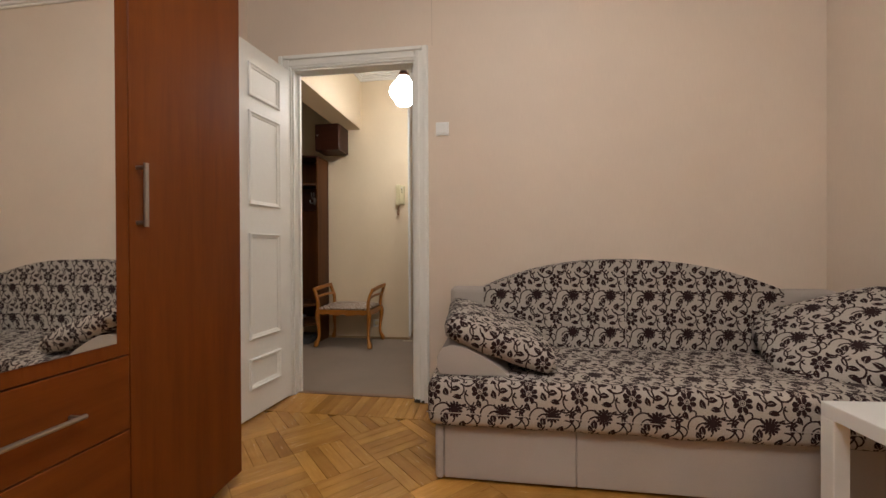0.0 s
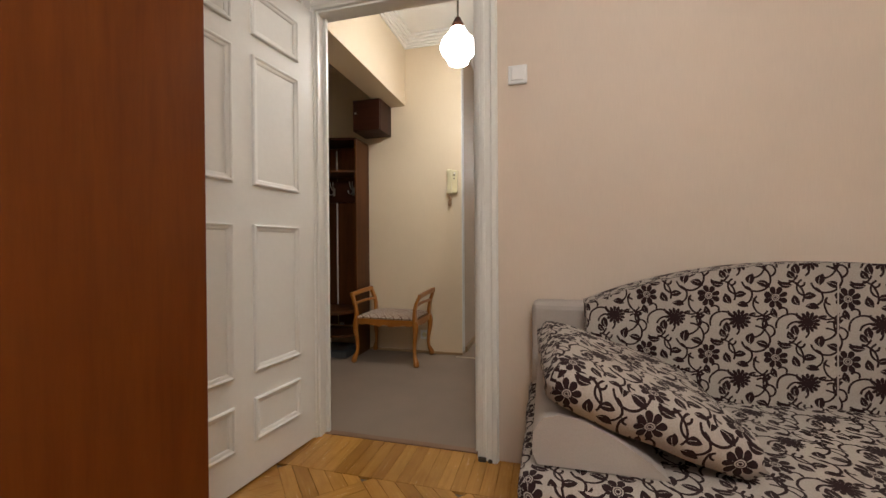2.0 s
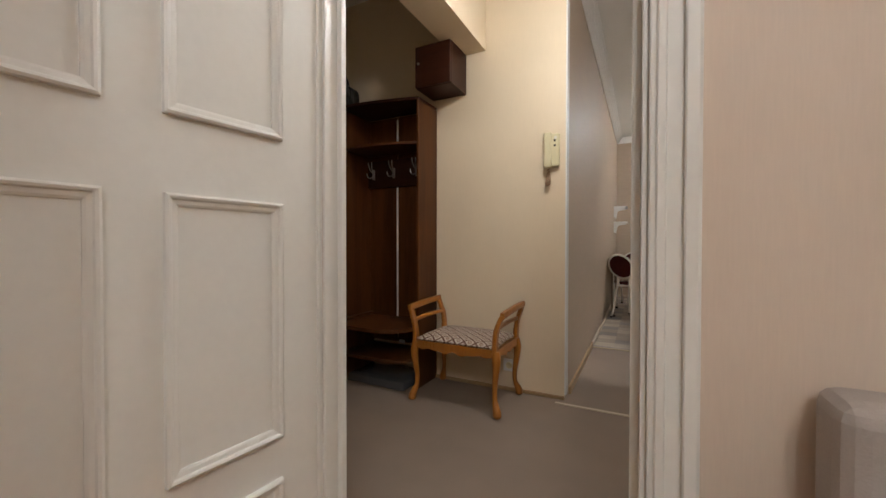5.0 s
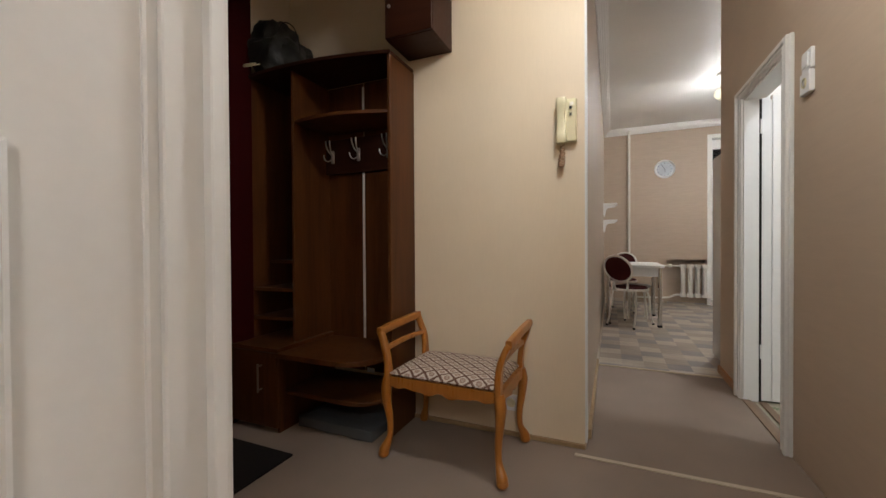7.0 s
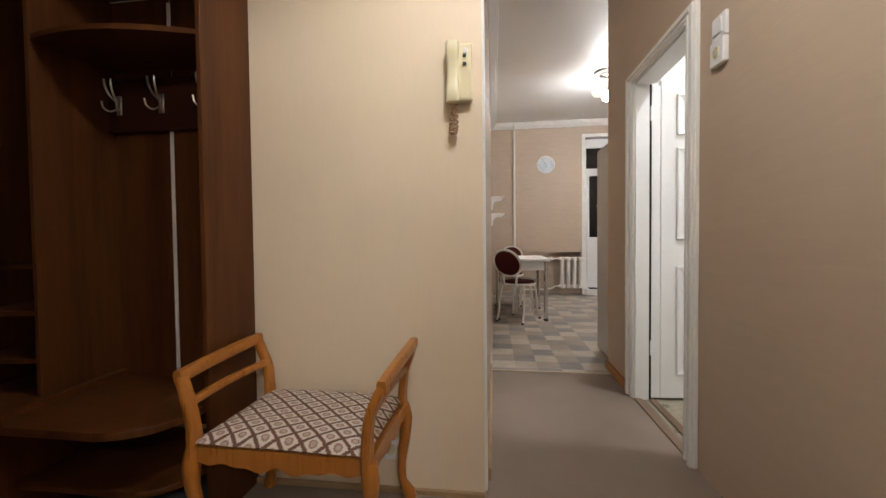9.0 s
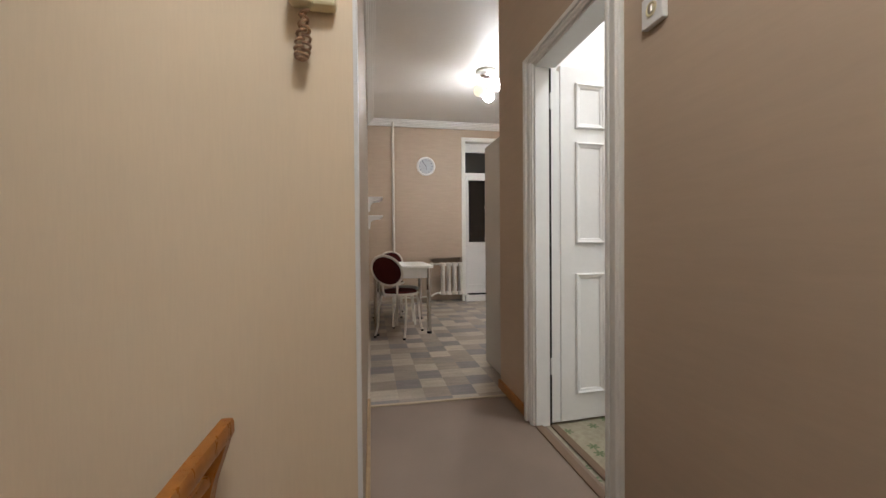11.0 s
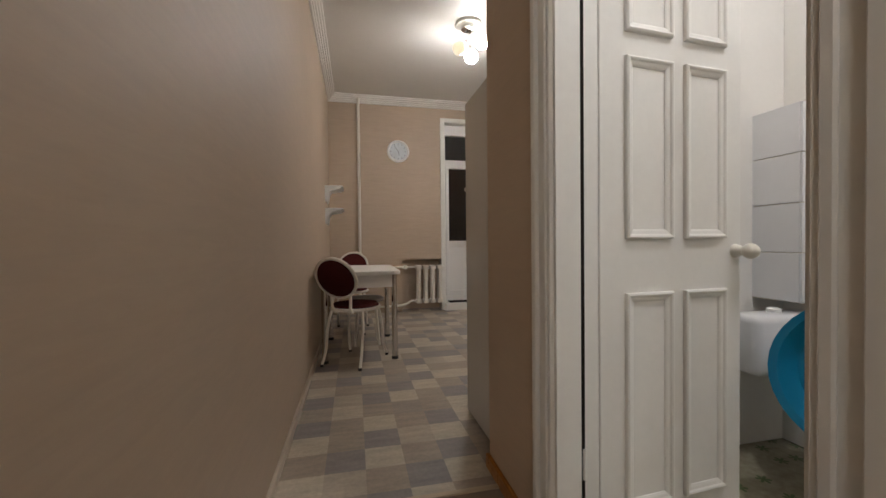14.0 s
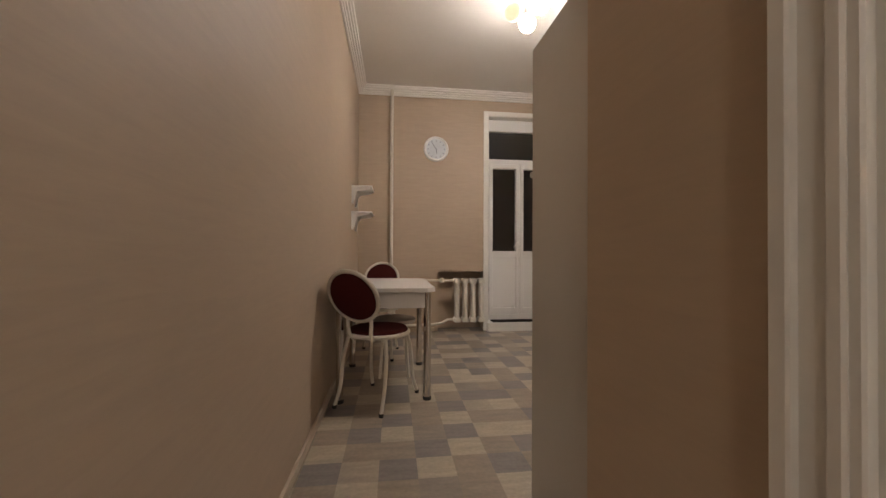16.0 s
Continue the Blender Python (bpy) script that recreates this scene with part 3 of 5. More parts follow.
structure("carpet_strip", boxes((-0.98, X_RIGHT - 0.02, 3.918, 3.942, 0.0, 0.005), bevel=0.002), timber("pale_seam", (0.42, 0.34, 0.24), (0.55, 0.46, 0.34), "x", 0.6), "pale wooden strip let into the carpet", "threshold")
structure("threshold_kitchen", boxes((X_CORR, X_RIGHT, Y_KIT - 0.012, Y_KIT + 0.012, 0.0, 0.007), bevel=0.002), timber("pale_strip", (0.35, 0.27, 0.18), (0.5, 0.4, 0.28), "x", 0.5), "thin pale strip between carpet and linoleum", "threshold")


def panel_door(name, w, h, thick, cols, rows, label, side=-1):
    """A leaf in the local x (from the hinge) and z; the panelled face lies in y = 0 and looks to side * y."""
    ob = thing(name, label, "door")
    part("leaf", solid(0, w, min(0, -side * thick), max(0, -side * thick), 0.008, h, 0.004, 2), M_WHITE, ob)
    for x0, x1 in cols:
        for z0, z1 in rows:
            bm = bmesh.new()
            loops = []
            for ins, out in ((0.0, -0.001), (0.001, 0.011), (0.006, 0.014), (0.011, 0.012), (0.014, 0.008), (0.022, 0.006), (0.027, 0.003), (0.028, -0.001)):
                a0, a1, b0, b1 = x0 + ins, x1 - ins, z0 + ins, z1 - ins
                loops.append([bm.verts.new((x, side * out, z)) for x, z in ((a0, b0), (a1, b0), (a1, b1), (a0, b1))])
            for l0, l1 in zip(loops, loops[1:]):
                for k in range(4):
                    bm.faces.new((l0[k], l0[(k + 1) % 4], l1[(k + 1) % 4], l1[k]))
            part("panel_moulding", bm, M_WHITE, ob)
    return ob


ROWS_L = [(0.166, 0.342), (0.45, 1.055), (1.215, 1.748), (1.83, 2.02)]
door = panel_door("panel_door", 0.875, 2.128, 0.04, [(0.135, 0.403), (0.50, 0.806)], ROWS_L, "white painted panelled door standing open into the living room", 1)
door.matrix_basis = pose(-1.345, 2.405, 0, 0, 0, -90 - 6)
# lever handle on the panelled side
M_BRONZE = metal("worn_bronze", (0.16, 0.12, 0.085), 0.4)
hb = moved(lathe(bmesh.new(), [(0.027, 0.0), (0.026, 0.008), (0.016, 0.014), (0.012, 0.02)], 20), pose(0.832, 0, 1.115, -90))
handle = part("handle_rose", hb, M_BRONZE, door, "dark worn bronze rose", True)
part("lever", tube(bmesh.new(), smooth_path([(0.832, 0.012, 1.115), (0.832, 0.046, 1.115), (0.815, 0.056, 1.112), (0.79, 0.056, 1.103), (0.763, 0.053, 1.090), (0.752, 0.050, 1.085)], 4), [0.010] * 8 + [0.008] * 4 + [0.009] * 4 + [0.012] * 4 + [0.008], 12), M_BRONZE, handle, "dark worn metal lever", True)
for z in (0.28, 1.85):
    part("hinge", tube(bmesh.new(), [(0.0, 0.006, z), (0.0, 0.006, z + 0.09)], 0.008, 8), M_WHITE, door, "painted hinge")

tdoor = panel_door("panel_door", 0.535, 1.83, 0.036, [(0.085, 0.255), (0.30, 0.465)], [(0.145, 0.77), (0.925, 1.445), (1.515, 1.745)], "narrow white panelled toilet door standing open inwards")
tdoor.matrix_basis = pose(0.046, 4.975, 0, 0, 0, 4)
part("hinge_lip", solid(-0.051, -0.001, 0.003, 0.034, 0.008, 1.80, 0.002), M_WHITE, tdoor, "white painted hinge edge")
for z in (0.26, 1.60):
    part("hinge", tube(bmesh.new(), [(-0.054, -0.003, z), (-0.054, -0.003, z + 0.085)], 0.006, 8), M_WHITE, tdoor, "painted hinge")
kb = tube(bmesh.new(), [(0.51, 0.0, 0.885), (0.51, -0.012, 0.885), (0.51, -0.03, 0.885)], [0.022, 0.018, 0.012], 14)
knob = part("knob_rose", kb, M_ENAMEL, tdoor, "cream painted rose", True)
part("knob", moved(ball(bmesh.new(), 0.024, (0, 0, 0)), pose(0.51, -0.048, 0.885)), M_ENAMEL, knob, "round cream knob", True)


def skirting(name, boxes_, mat, label):
    return structure(name, boxes(*boxes_, bevel=0.003), mat, label, "baseboard")


skirting("baseboard_bench", [(-1.84, X_CORR - 0.004, Y_BENCH - 0.016, Y_BENCH - 0.001, 0, 0.022)], M_PALE, "narrow worn pale wood strip along the hall wall")
skirting("baseboard_corridor", [(X_CORR + 0.001, X_CORR + 0.018, Y_BENCH + 0.1, Y_KIT, 0, 0.05)], M_PALE, "worn pale wood baseboard along the corridor")
skirting("baseboard_kitchen", [(X_CORR + 0.001, X_CORR + 0.016, Y_KIT + 0.01, Y_FAR - 0.02, 0, 0.045), (X_CORR + 0.016, -0.05, Y_FAR - 0.018, Y_FAR - 0.001, 0, 0.045)], paint("beige_baseboard", (0.5, 0.42, 0.33), 0.45), "beige plastic baseboard along the kitchen wall")
skirting("baseboard_end", [(X_RIGHT - 0.018, X_RIGHT - 0.001, TY1 + 0.09, Y_END, 0, 0.055)], M_HONEY, "honey wood baseboard beside the toilet door")
structure("corner_guard", boxes((X_CORR - 0.004, X_CORR + 0.004, Y_BENCH - 0.005, Y_BENCH - 0.001, 0.03, CEIL - 0.09), (X_CORR + 0.001, X_CORR + 0.005, Y_BENCH - 0.004, Y_BENCH + 0.065, 0.03, CEIL - 0.10)), paint("matt_guard", (0.74, 0.74, 0.73), 0.6, 0.3, 0.03, 40, 0.03), "white corner guard strip on the wall corner", "corner strip")


def cornice(name, rows, label):
    """Stepped moulding under the ceiling; rows: along, face, out, from, to."""
    bm = bmesh.new()
    for along, face, out, a, b in rows:
        for d0, d1, z0, z1 in ((0.0, 0.020, 0.095, 0.078), (0.0, 0.034, 0.079, 0.060), (0.0, 0.052, 0.061, 0.040), (0.0, 0.070, 0.041, 0.020), (0.0, 0.088, 0.021, 0.001)):
            y0, y1 = sorted((face + out * d0, face + out * d1))
            r = (a, b, y0, y1) if along == "x" else (y0, y1, a, b)
            dz = 0.0012 if along == "x" else 0.0
            box(bm, *r, CEIL - z0 - dz, CEIL - z1 - dz, 0.004)
    return structure(name, bm, M_CEIL, label, "cornice")


cornice("cornice_kitchen", [("y", X_CORR, 1, Y_BENCH + 0.07, Y_FAR), ("x", Y_FAR, -1, X_CORR, KX1)], "white stepped plaster cornice")
cornice("cornice_hall", [("x", Y_BENCH, -1, -1.458, X_CORR), ("y", -1.458, 1, Y_HALL, Y_BENCH), ("x", Y_HALL, 1, -1.37, X_RIGHT)], "white stepped plaster cornice")
cornice("cornice_living", [("x", Y_DOOR, -1, LX0, LX1), ("y", LX1, -1, LY0, Y_DOOR - 0.07), ("y", LX0, 1, LY0, Y_DOOR - 0.07), ("x", LY0, 1, LX0 + 0.07, LX1 - 0.07)], "white stepped plaster cornice")


# ---- lamps ----
def hall_lamp():
    ob = thing("ceiling_lamp", "lit white fluted glass globe hanging from the hall ceiling", "lamp", (-0.79, 3.22, CEIL))
    part("canopy", lathe(bmesh.new(), [(0.035, -0.035), (0.05, -0.02), (0.055, 0.0)], 20), plain("dark_brass", (0.10, 0.06, 0.025), 0.35), ob, "dark brass canopy", True)
    part("stem", tube(bmesh.new(), [(0, 0, -0.03), (0, 0, -0.36)], 0.006, 8), plain("dark_cord", (0.05, 0.035, 0.02), 0.5), ob, "dark stem")
    part("cap", lathe(bmesh.new(), [(0.03, -0.425), (0.042, -0.40), (0.028, -0.375), (0.02, -0.355)], 20), M_DARKWOOD, ob, "dark turned cap", True)
    prof = [(0.035, -0.66), (0.062, -0.655), (0.072, -0.63), (0.08, -0.615), (0.105, -0.585), (0.115, -0.55), (0.108, -0.52), (0.085, -0.485), (0.06, -0.455), (0.045, -0.425)]
    part("shade", lathe(bmesh.new(), prof, 48, (0, 0, 0), 16, 0.05), M_HGLOBE, ob, "lit white fluted glass", True)


def kitchen_lamp():
    ob = thing("ceiling_lamp", "chrome ceiling lamp with three round glass globes", "lamp", (0.38, 7.32, CEIL))
    part("plate", lathe(bmesh.new(), [(0.06, -0.03), (0.11, -0.022), (0.12, -0.008), (0.12, 0.0)], 32), M_CEIL, ob, "white ceiling rose", True)
    part("rose", lathe(bmesh.new(), [(0.05, -0.06), (0.065, -0.05), (0.065, -0.028)], 24), M_CHROME, ob, "chrome mount", True)
    for k, (dx, dy, dz, lit) in enumerate(((-0.09, -0.03, -0.236, False), (0.036, 0.04, -0.262, True), (0.132, 0.03, -0.128, True))):
        arm = part("arm", tube(bmesh.new(), smooth_path([(dx * 0.15, dy * 0.15, -0.05), (dx * 0.2, dy * 0.2, dz * 0.6), (dx * 0.7, dy * 0.7, dz + 0.06), (dx, dy, dz + 0.045)]), 0.006, 8), M_CHROME, ob, "", True)
        part("cup", lathe(bmesh.new(), [(0.02, 0.05), (0.026, 0.03), (0.024, 0.02)], 16, (dx, dy, dz)), M_CHROME, arm, "", True)
        part("globe", ball(bmesh.new(), 0.06, (dx, dy, dz)), M_KGLOBE if lit else M_UNLITGLOW, ob, "lit white glass globe" if lit else "unlit cream glass globe with a faint added glow", True)


def living_lamp():
    ob = thing("ceiling_lamp", "lit ceiling lamp with five white glass globes", "lamp", (0.22, 0.08, CEIL))
    part("rose", lathe(bmesh.new(), [(0.05, -0.05), (0.07, -0.02), (0.075, 0.0)], 24), M_STEEL, ob, "", True)
    part("stem", tube(bmesh.new(), [(0, 0, -0.04), (0, 0, -0.30)], 0.01, 8), M_STEEL, ob)
    for k in range(5):
        a = 2 * math.pi * k / 5 + 0.3
        x, y = 0.26 * math.cos(a), 0.26 * math.sin(a)
        part("arm", tube(bmesh.new(), smooth_path([(0, 0, -0.28), (x * 0.5, y * 0.5, -0.34), (x, y, -0.26)]), 0.007, 8), M_STEEL, ob, "", True)
        part("globe", ball(bmesh.new(), 0.065, (x, y, -0.20)), M_LGLOBE, ob, "lit white glass globe", True)


def toilet_lamp():
    ob = thing("ceiling_lamp", "small lit round toilet ceiling lamp", "lamp", (0.6, 4.3, CEIL))
    part("base", lathe(bmesh.new(), [(0.09, -0.025), (0.1, 0.0)], 20), M_PVC, ob, "", True)
    part("shade", ball(bmesh.new(), 0.085, (0, 0, -0.06), squash=0.7), M_TGLOBE, ob, "lit white glass", True)


hall_lamp()
kitchen_lamp()
living_lamp()
toilet_lamp()


# ---- living room ----
def bar_handle(parent, p0, p1, out, r=0.006):
    """A flat bar pull between two feet, standing out along a vector."""
    p0, p1, out = Vector(p0), Vector(p1), Vector(out)
    bm = bmesh.new()
    d = (p1 - p0).normalized()
    tube(bm, [p0 - d * 0.012 + out, p1 + d * 0.012 + out], r, 8)
    tube(bm, [p0, p0 + out], r * 0.9, 8)
    tube(bm, [p1, p1 + out], r * 0.9, 8)
    return part("handle", bm, M_PULL, parent, "dull satin metal bar handle", True)


def wardrobe():
    X, Y0, Y1, H = -1.037, -0.75, 1.446, 2.32
    ob = thing("wardrobe", "tall cherry-red laminate wardrobe with a mirror and drawers", "wardrobe", (LX0 + 0.02, Y0, 0))
    ox, oy = LX0 + 0.02, Y0
    B = X - 0.02 - ox      # back of the doors
    L = Y1 - oy
    part("carcass", boxes((0, B, 0, 0.018, 0.06, H), (0, B, L - 0.018, L, 0.06, H), (0, B, 0.018, L - 0.018, H - 0.018, H), (0, B, 0.018, L - 0.018, 0.06, 0.078), (0, 0.006, 0.018, L - 0.018, 0.078, H - 0.018), (0.006, B, 0.965 - oy - 0.009, 0.965 - oy + 0.009, 0.078, H - 0.018), (0.006, B, 0.55, 0.568, 0.078, H - 0.018), bevel=0.001), M_CHERRY, ob)
    part("plinth", solid(0.02, B - 0.05, 0.02, L - 0.02, 0.0, 0.06), M_DARKWOOD, ob)
    F = X - ox
    tall = part("door", solid(B + 0.002, F, 0.968 - oy, L, 0.062, H - 0.002, 0.0015), M_CHERRY, ob)
    bar_handle(tall, (F, 0.992 - oy, 1.045), (F, 0.992 - oy, 1.205), (0.03, 0, 0), 0.0065)
    far = part("door", solid(B + 0.002, F, 0.0, 0.556, 0.062, H - 0.002, 0.0015), M_CHERRY, ob)
    bar_handle(far, (F, 0.51, 1.045), (F, 0.51, 1.205), (0.03, 0, 0), 0.0065)
    # mirror door with its frame strip, drawers below
    a, b = 0.559, 0.965 - oy
    mid = part("door", solid(B + 0.002, F, a, b, 0.672, H - 0.002, 0.0015), M_CHERRY, ob, "mirror door in a cherry frame")
    part("mirror", solid(F + 0.0005, F + 0.004, a + 0.04, b - 0.04, 0.71, H - 0.04, 0.001), M_MIRROR, mid, "clear mirror pane")
    for z0, z1 in ((0.062, 0.252), (0.256, 0.457), (0.461, 0.668)):
        dr = part("drawer", solid(B + 0.002, F, a, b, z0, z1, 0.0015), M_CHERRY_H, ob)
        zc = z1 - 0.11
        c = 0.61 - oy
        bar_handle(dr, (F, c - 0.2, zc), (F, c + 0.2, zc), (0.03, 0, 0), 0.0065)


wardrobe()


def rounded_slab(x0, x1, y0, y1, z0, z1, r, seg=4):
    return solid(x0, x1, y0, y1, z0, z1, r, seg)


def lumpy(bm, amount, scale, seed=0.0):
    for v in bm.verts:
        n = noise.noise(v.co * scale + Vector((seed, seed, seed)))
        v.co += v.normal * amount * n if v.normal.length else Vector((0, 0, amount * n))
    return bm


def pillow_bm(w, d, h, n=18, pinch=0.10, seed=0.0, puff=0.45):
    """A soft cushion: two bulging sheets with pulled-in sides and pointed corners."""
    bm = bmesh.new()
    grid = {}
    for s in (1, -1):
        for i in range(n + 1):
            for j in range(n + 1):
                u, v = 2 * i / n - 1, 2 * j / n - 1
                rim = i in (0, n) or j in (0, n)
                if rim and s == -1:
                    grid[s, i, j] = grid[1, i, j]
                    continue
                k = 1 - pinch * abs(u * v) ** 3 - 0.03 * (1 - abs(u * v)) * max(u * u, v * v)
                up = (max(0.0, (1 - u ** 4)) * max(0.0, (1 - v ** 4))) ** puff
                wr = 0.14 * noise.noise(Vector((u * 2.2 + seed, v * 2.2, s + seed)))
                grid[s, i, j] = bm.verts.new((u * w / 2 * k, v * d / 2 * k, s * h / 2 * up * (1 + wr)))
    for s in (1, -1):
        for i in range(n):
            for j in range(n):
                q = [grid[s, i, j], grid[s, i + 1, j], grid[s, i + 1, j + 1], grid[s, i, j + 1]]
                bm.faces.new(q if s == 1 else q[::-1])
    return bm


def flat_uv(ob, spin=0.0):
    uv = ob.data.uv_layers.new(name="UVMap")
    c, s = math.cos(spin), math.sin(spin)
    for lo in ob.data.loops:
        p = ob.data.vertices[lo.vertex_index].co
        uv.data[lo.index].uv = (p.x * c - p.y * s, p.x * s + p.y * c)


def sofa():
    ob = thing("sofa", "low sofa bed in beige fabric with a dark floral print", "sofa", (-0.262, 1.585, 0))
    W, D = 2.0, 0.775
    part("base", rounded_slab(0, 0.035, 0.0, D, 0.012, 0.235, 0.012, 2), M_GREY, ob, "grey-beige fabric side")
    for a, b in ((0.036, 0.5658), (0.5662, 1.4338), (1.4342, W)):
        part("base_panel", rounded_slab(a, b, 0.012, 0.06, 0.012, 0.235, 0.006, 2), M_GREY, ob, "grey-beige fabric box front")
    part("box", solid(0.03, W - 0.002, 0.06, D, 0.012, 0.225), M_GREY, ob)
    m = solid(-0.03, W, -0.025, D - 0.10, 0.236, 0.43, 0.0)
    bmesh.ops.subdivide_edges(m, edges=[e for e in m.edges if e.calc_length() > 1], cuts=26, use_grid_fill=True)
    bmesh.ops.subdivide_edges(m, edges=[e for e in m.edges if 0.5 < e.calc_length() < 1], cuts=9, use_grid_fill=True)
    bmesh.ops.bevel(m, geom=[e for e in m.edges if len(e.link_faces) == 2 and e.calc_face_angle(0) > 1], offset=0.045, segments=4, affect="EDGES", profile=0.6)
    m.normal_update()
    lumpy(m, 0.012, 5.0, 2.0)
    mat = part("mattress", m, M_PRINT, ob, "thick floral print mattress", True)
    box_uv(mat)
    part("piping", tube(bmesh.new(), [(-0.03, -0.0255, 0.30), (W, -0.0255, 0.30)], 0.0018, 6), M_GREY, mat)
    # back: grey slab and the arched printed cushion
    part("back_panel", rounded_slab(-0.02, W + 0.02, D - 0.085, D + 0.03, 0.225, 0.735, 0.03, 3), M_GREY, ob, "grey-beige fabric back")
    arch = bmesh.new()
    x0, x1, n = 0.18, 1.685, 36
    outline = [(x0, 0.30)] + [(x0 + (x1 - x0) * i / n, 0.745 + 0.155 * (1 - abs(2 * i / n - 1) ** 2.2)) for i in range(n + 1)] + [(x1, 0.30)]
    prism(arch, outline, 0, 0.14)
    bmesh.ops.bevel(arch, geom=[e for e in arch.edges if e.calc_face_angle(0) > 0.6], offset=0.03, segments=3, affect="EDGES", profile=0.6)
    moved(arch, pose(0, D - 0.075 + 0.03, 0, 90, 0, 0))
    back = part("back_cushion", arch, M_PRINT, ob, "arched floral print back cushion", True)
    box_uv(back)
    part("seam", tube(bmesh.new(), [(0.93, D - 0.185, 0.40), (0.93, D - 0.185, 0.86)], 0.0022, 6), M_GREY, back, "fine upright seam")
    return ob


sofa()


def cushion(label, mat, w, d, h, m, seed, spin=0.0, puff=0.45):
    ob = tagged(part("cushion", pillow_bm(w, d, h, 26, 0.1 if puff > 0.3 else 0.02, seed, puff), mat, None, smooth=True, sharp=170), label, "cushion")
    if mat is M_PRINT and puff < 0.3:
        box_uv(ob)
    elif mat is M_PRINT:
        flat_uv(ob, spin)
    ob.matrix_basis = m
    return ob


def wedge_cushion():
    """A soft wedge: round and high at one end, running out thin at the other."""
    prof = [(0.29, 0.0), (0.0, 0.0), (-0.012, 0.03), (-0.010, 0.075), (0.012, 0.112), (0.05, 0.124), (0.11, 0.115), (0.18, 0.08), (0.25, 0.035)]
    bm = prism(bmesh.new(), prof[::-1], 0, 0.56)
    bmesh.ops.bevel(bm, geom=[e for e in bm.edges if e.calc_face_angle(0) > 0.9], offset=0.022, segments=3, affect="EDGES", profile=0.6)
    ob = tagged(part("cushion", moved(bm, pose(0, 0, 0, 90)), M_GREY, None, smooth=True, sharp=60), "grey-beige wedge cushion lying on the sofa", "cushion")
    ob.matrix_basis = pose(-0.248, 2.19, 0.432)


wedge_cushion()
cushion("boxy floral print cushion slumped over a grey one", M_PRINT, 0.50, 0.52, 0.135, pose(-0.012, 1.875, 0.568, 3, 20, 5), 3.0, 0.3, 0.22)
cushion("large floral print cushion leaning against the sofa back", M_PRINT, 0.60, 0.56, 0.18, pose(1.49, 1.93, 0.545, 32, -22, -25), 5.0, 0.6)


def low_table():
    ob = thing("low_table", "small white laminate table in front of the sofa", "table", (1.07, 1.47, 0), 4)
    part("tabletop", solid(0, 0.55, -0.55, 0, 0.40, 0.45, 0.003), M_TABLE, ob)
    for x in (0, 0.50):
        for y in (-0.55, -0.05):
            part("leg", solid(x, x + 0.05, y, y + 0.05, 0, 0.40, 0.002), M_TABLE, ob)


low_table()


def wall_switch(name, m, label, rockers=1):
    ob = thing(name, label, "switch")
    ob.matrix_basis = m
    part("plate", solid(-0.041, 0.041, -0.012, 0, -0.041, 0.041, 0.004, 2), M_PVC, ob)
    part("rocker", solid(-0.027, 0.027, -0.018, -0.011, -0.027, 0.030, 0.003, 2), M_PVC, ob)
    return ob


# thin strip in darker wall tone: the seam's shadow as colour
structure("paper_seam", boxes((-0.4075, -0.4055, Y_DOOR - 0.0006, Y_DOOR + 0.0002, DZ + 0.09, CEIL - 0.09)), paint("seam_shadow", (0.42, 0.33, 0.26), 0.8), "wallpaper seam above the door with its shadow line painted on", "wallpaper seam")
structure("jamb_foot", boxes((DX1 - 0.006, DX1 + 0.03, Y_DOOR - 0.034, Y_DOOR - 0.019, 0.001, 0.020), (DX1 + 0.038, DX1 + 0.058, Y_DOOR - 0.036, Y_DOOR - 0.019, 0.001, 0.013), bevel=0.003), paint("chipped_foot", (0.05, 0.04, 0.03), 0.8), "dark chipped foot of the door surround", "trim")
wall_switch("light_switch", pose(-0.342, Y_DOOR, 1.706), "square white light switch on the wall")


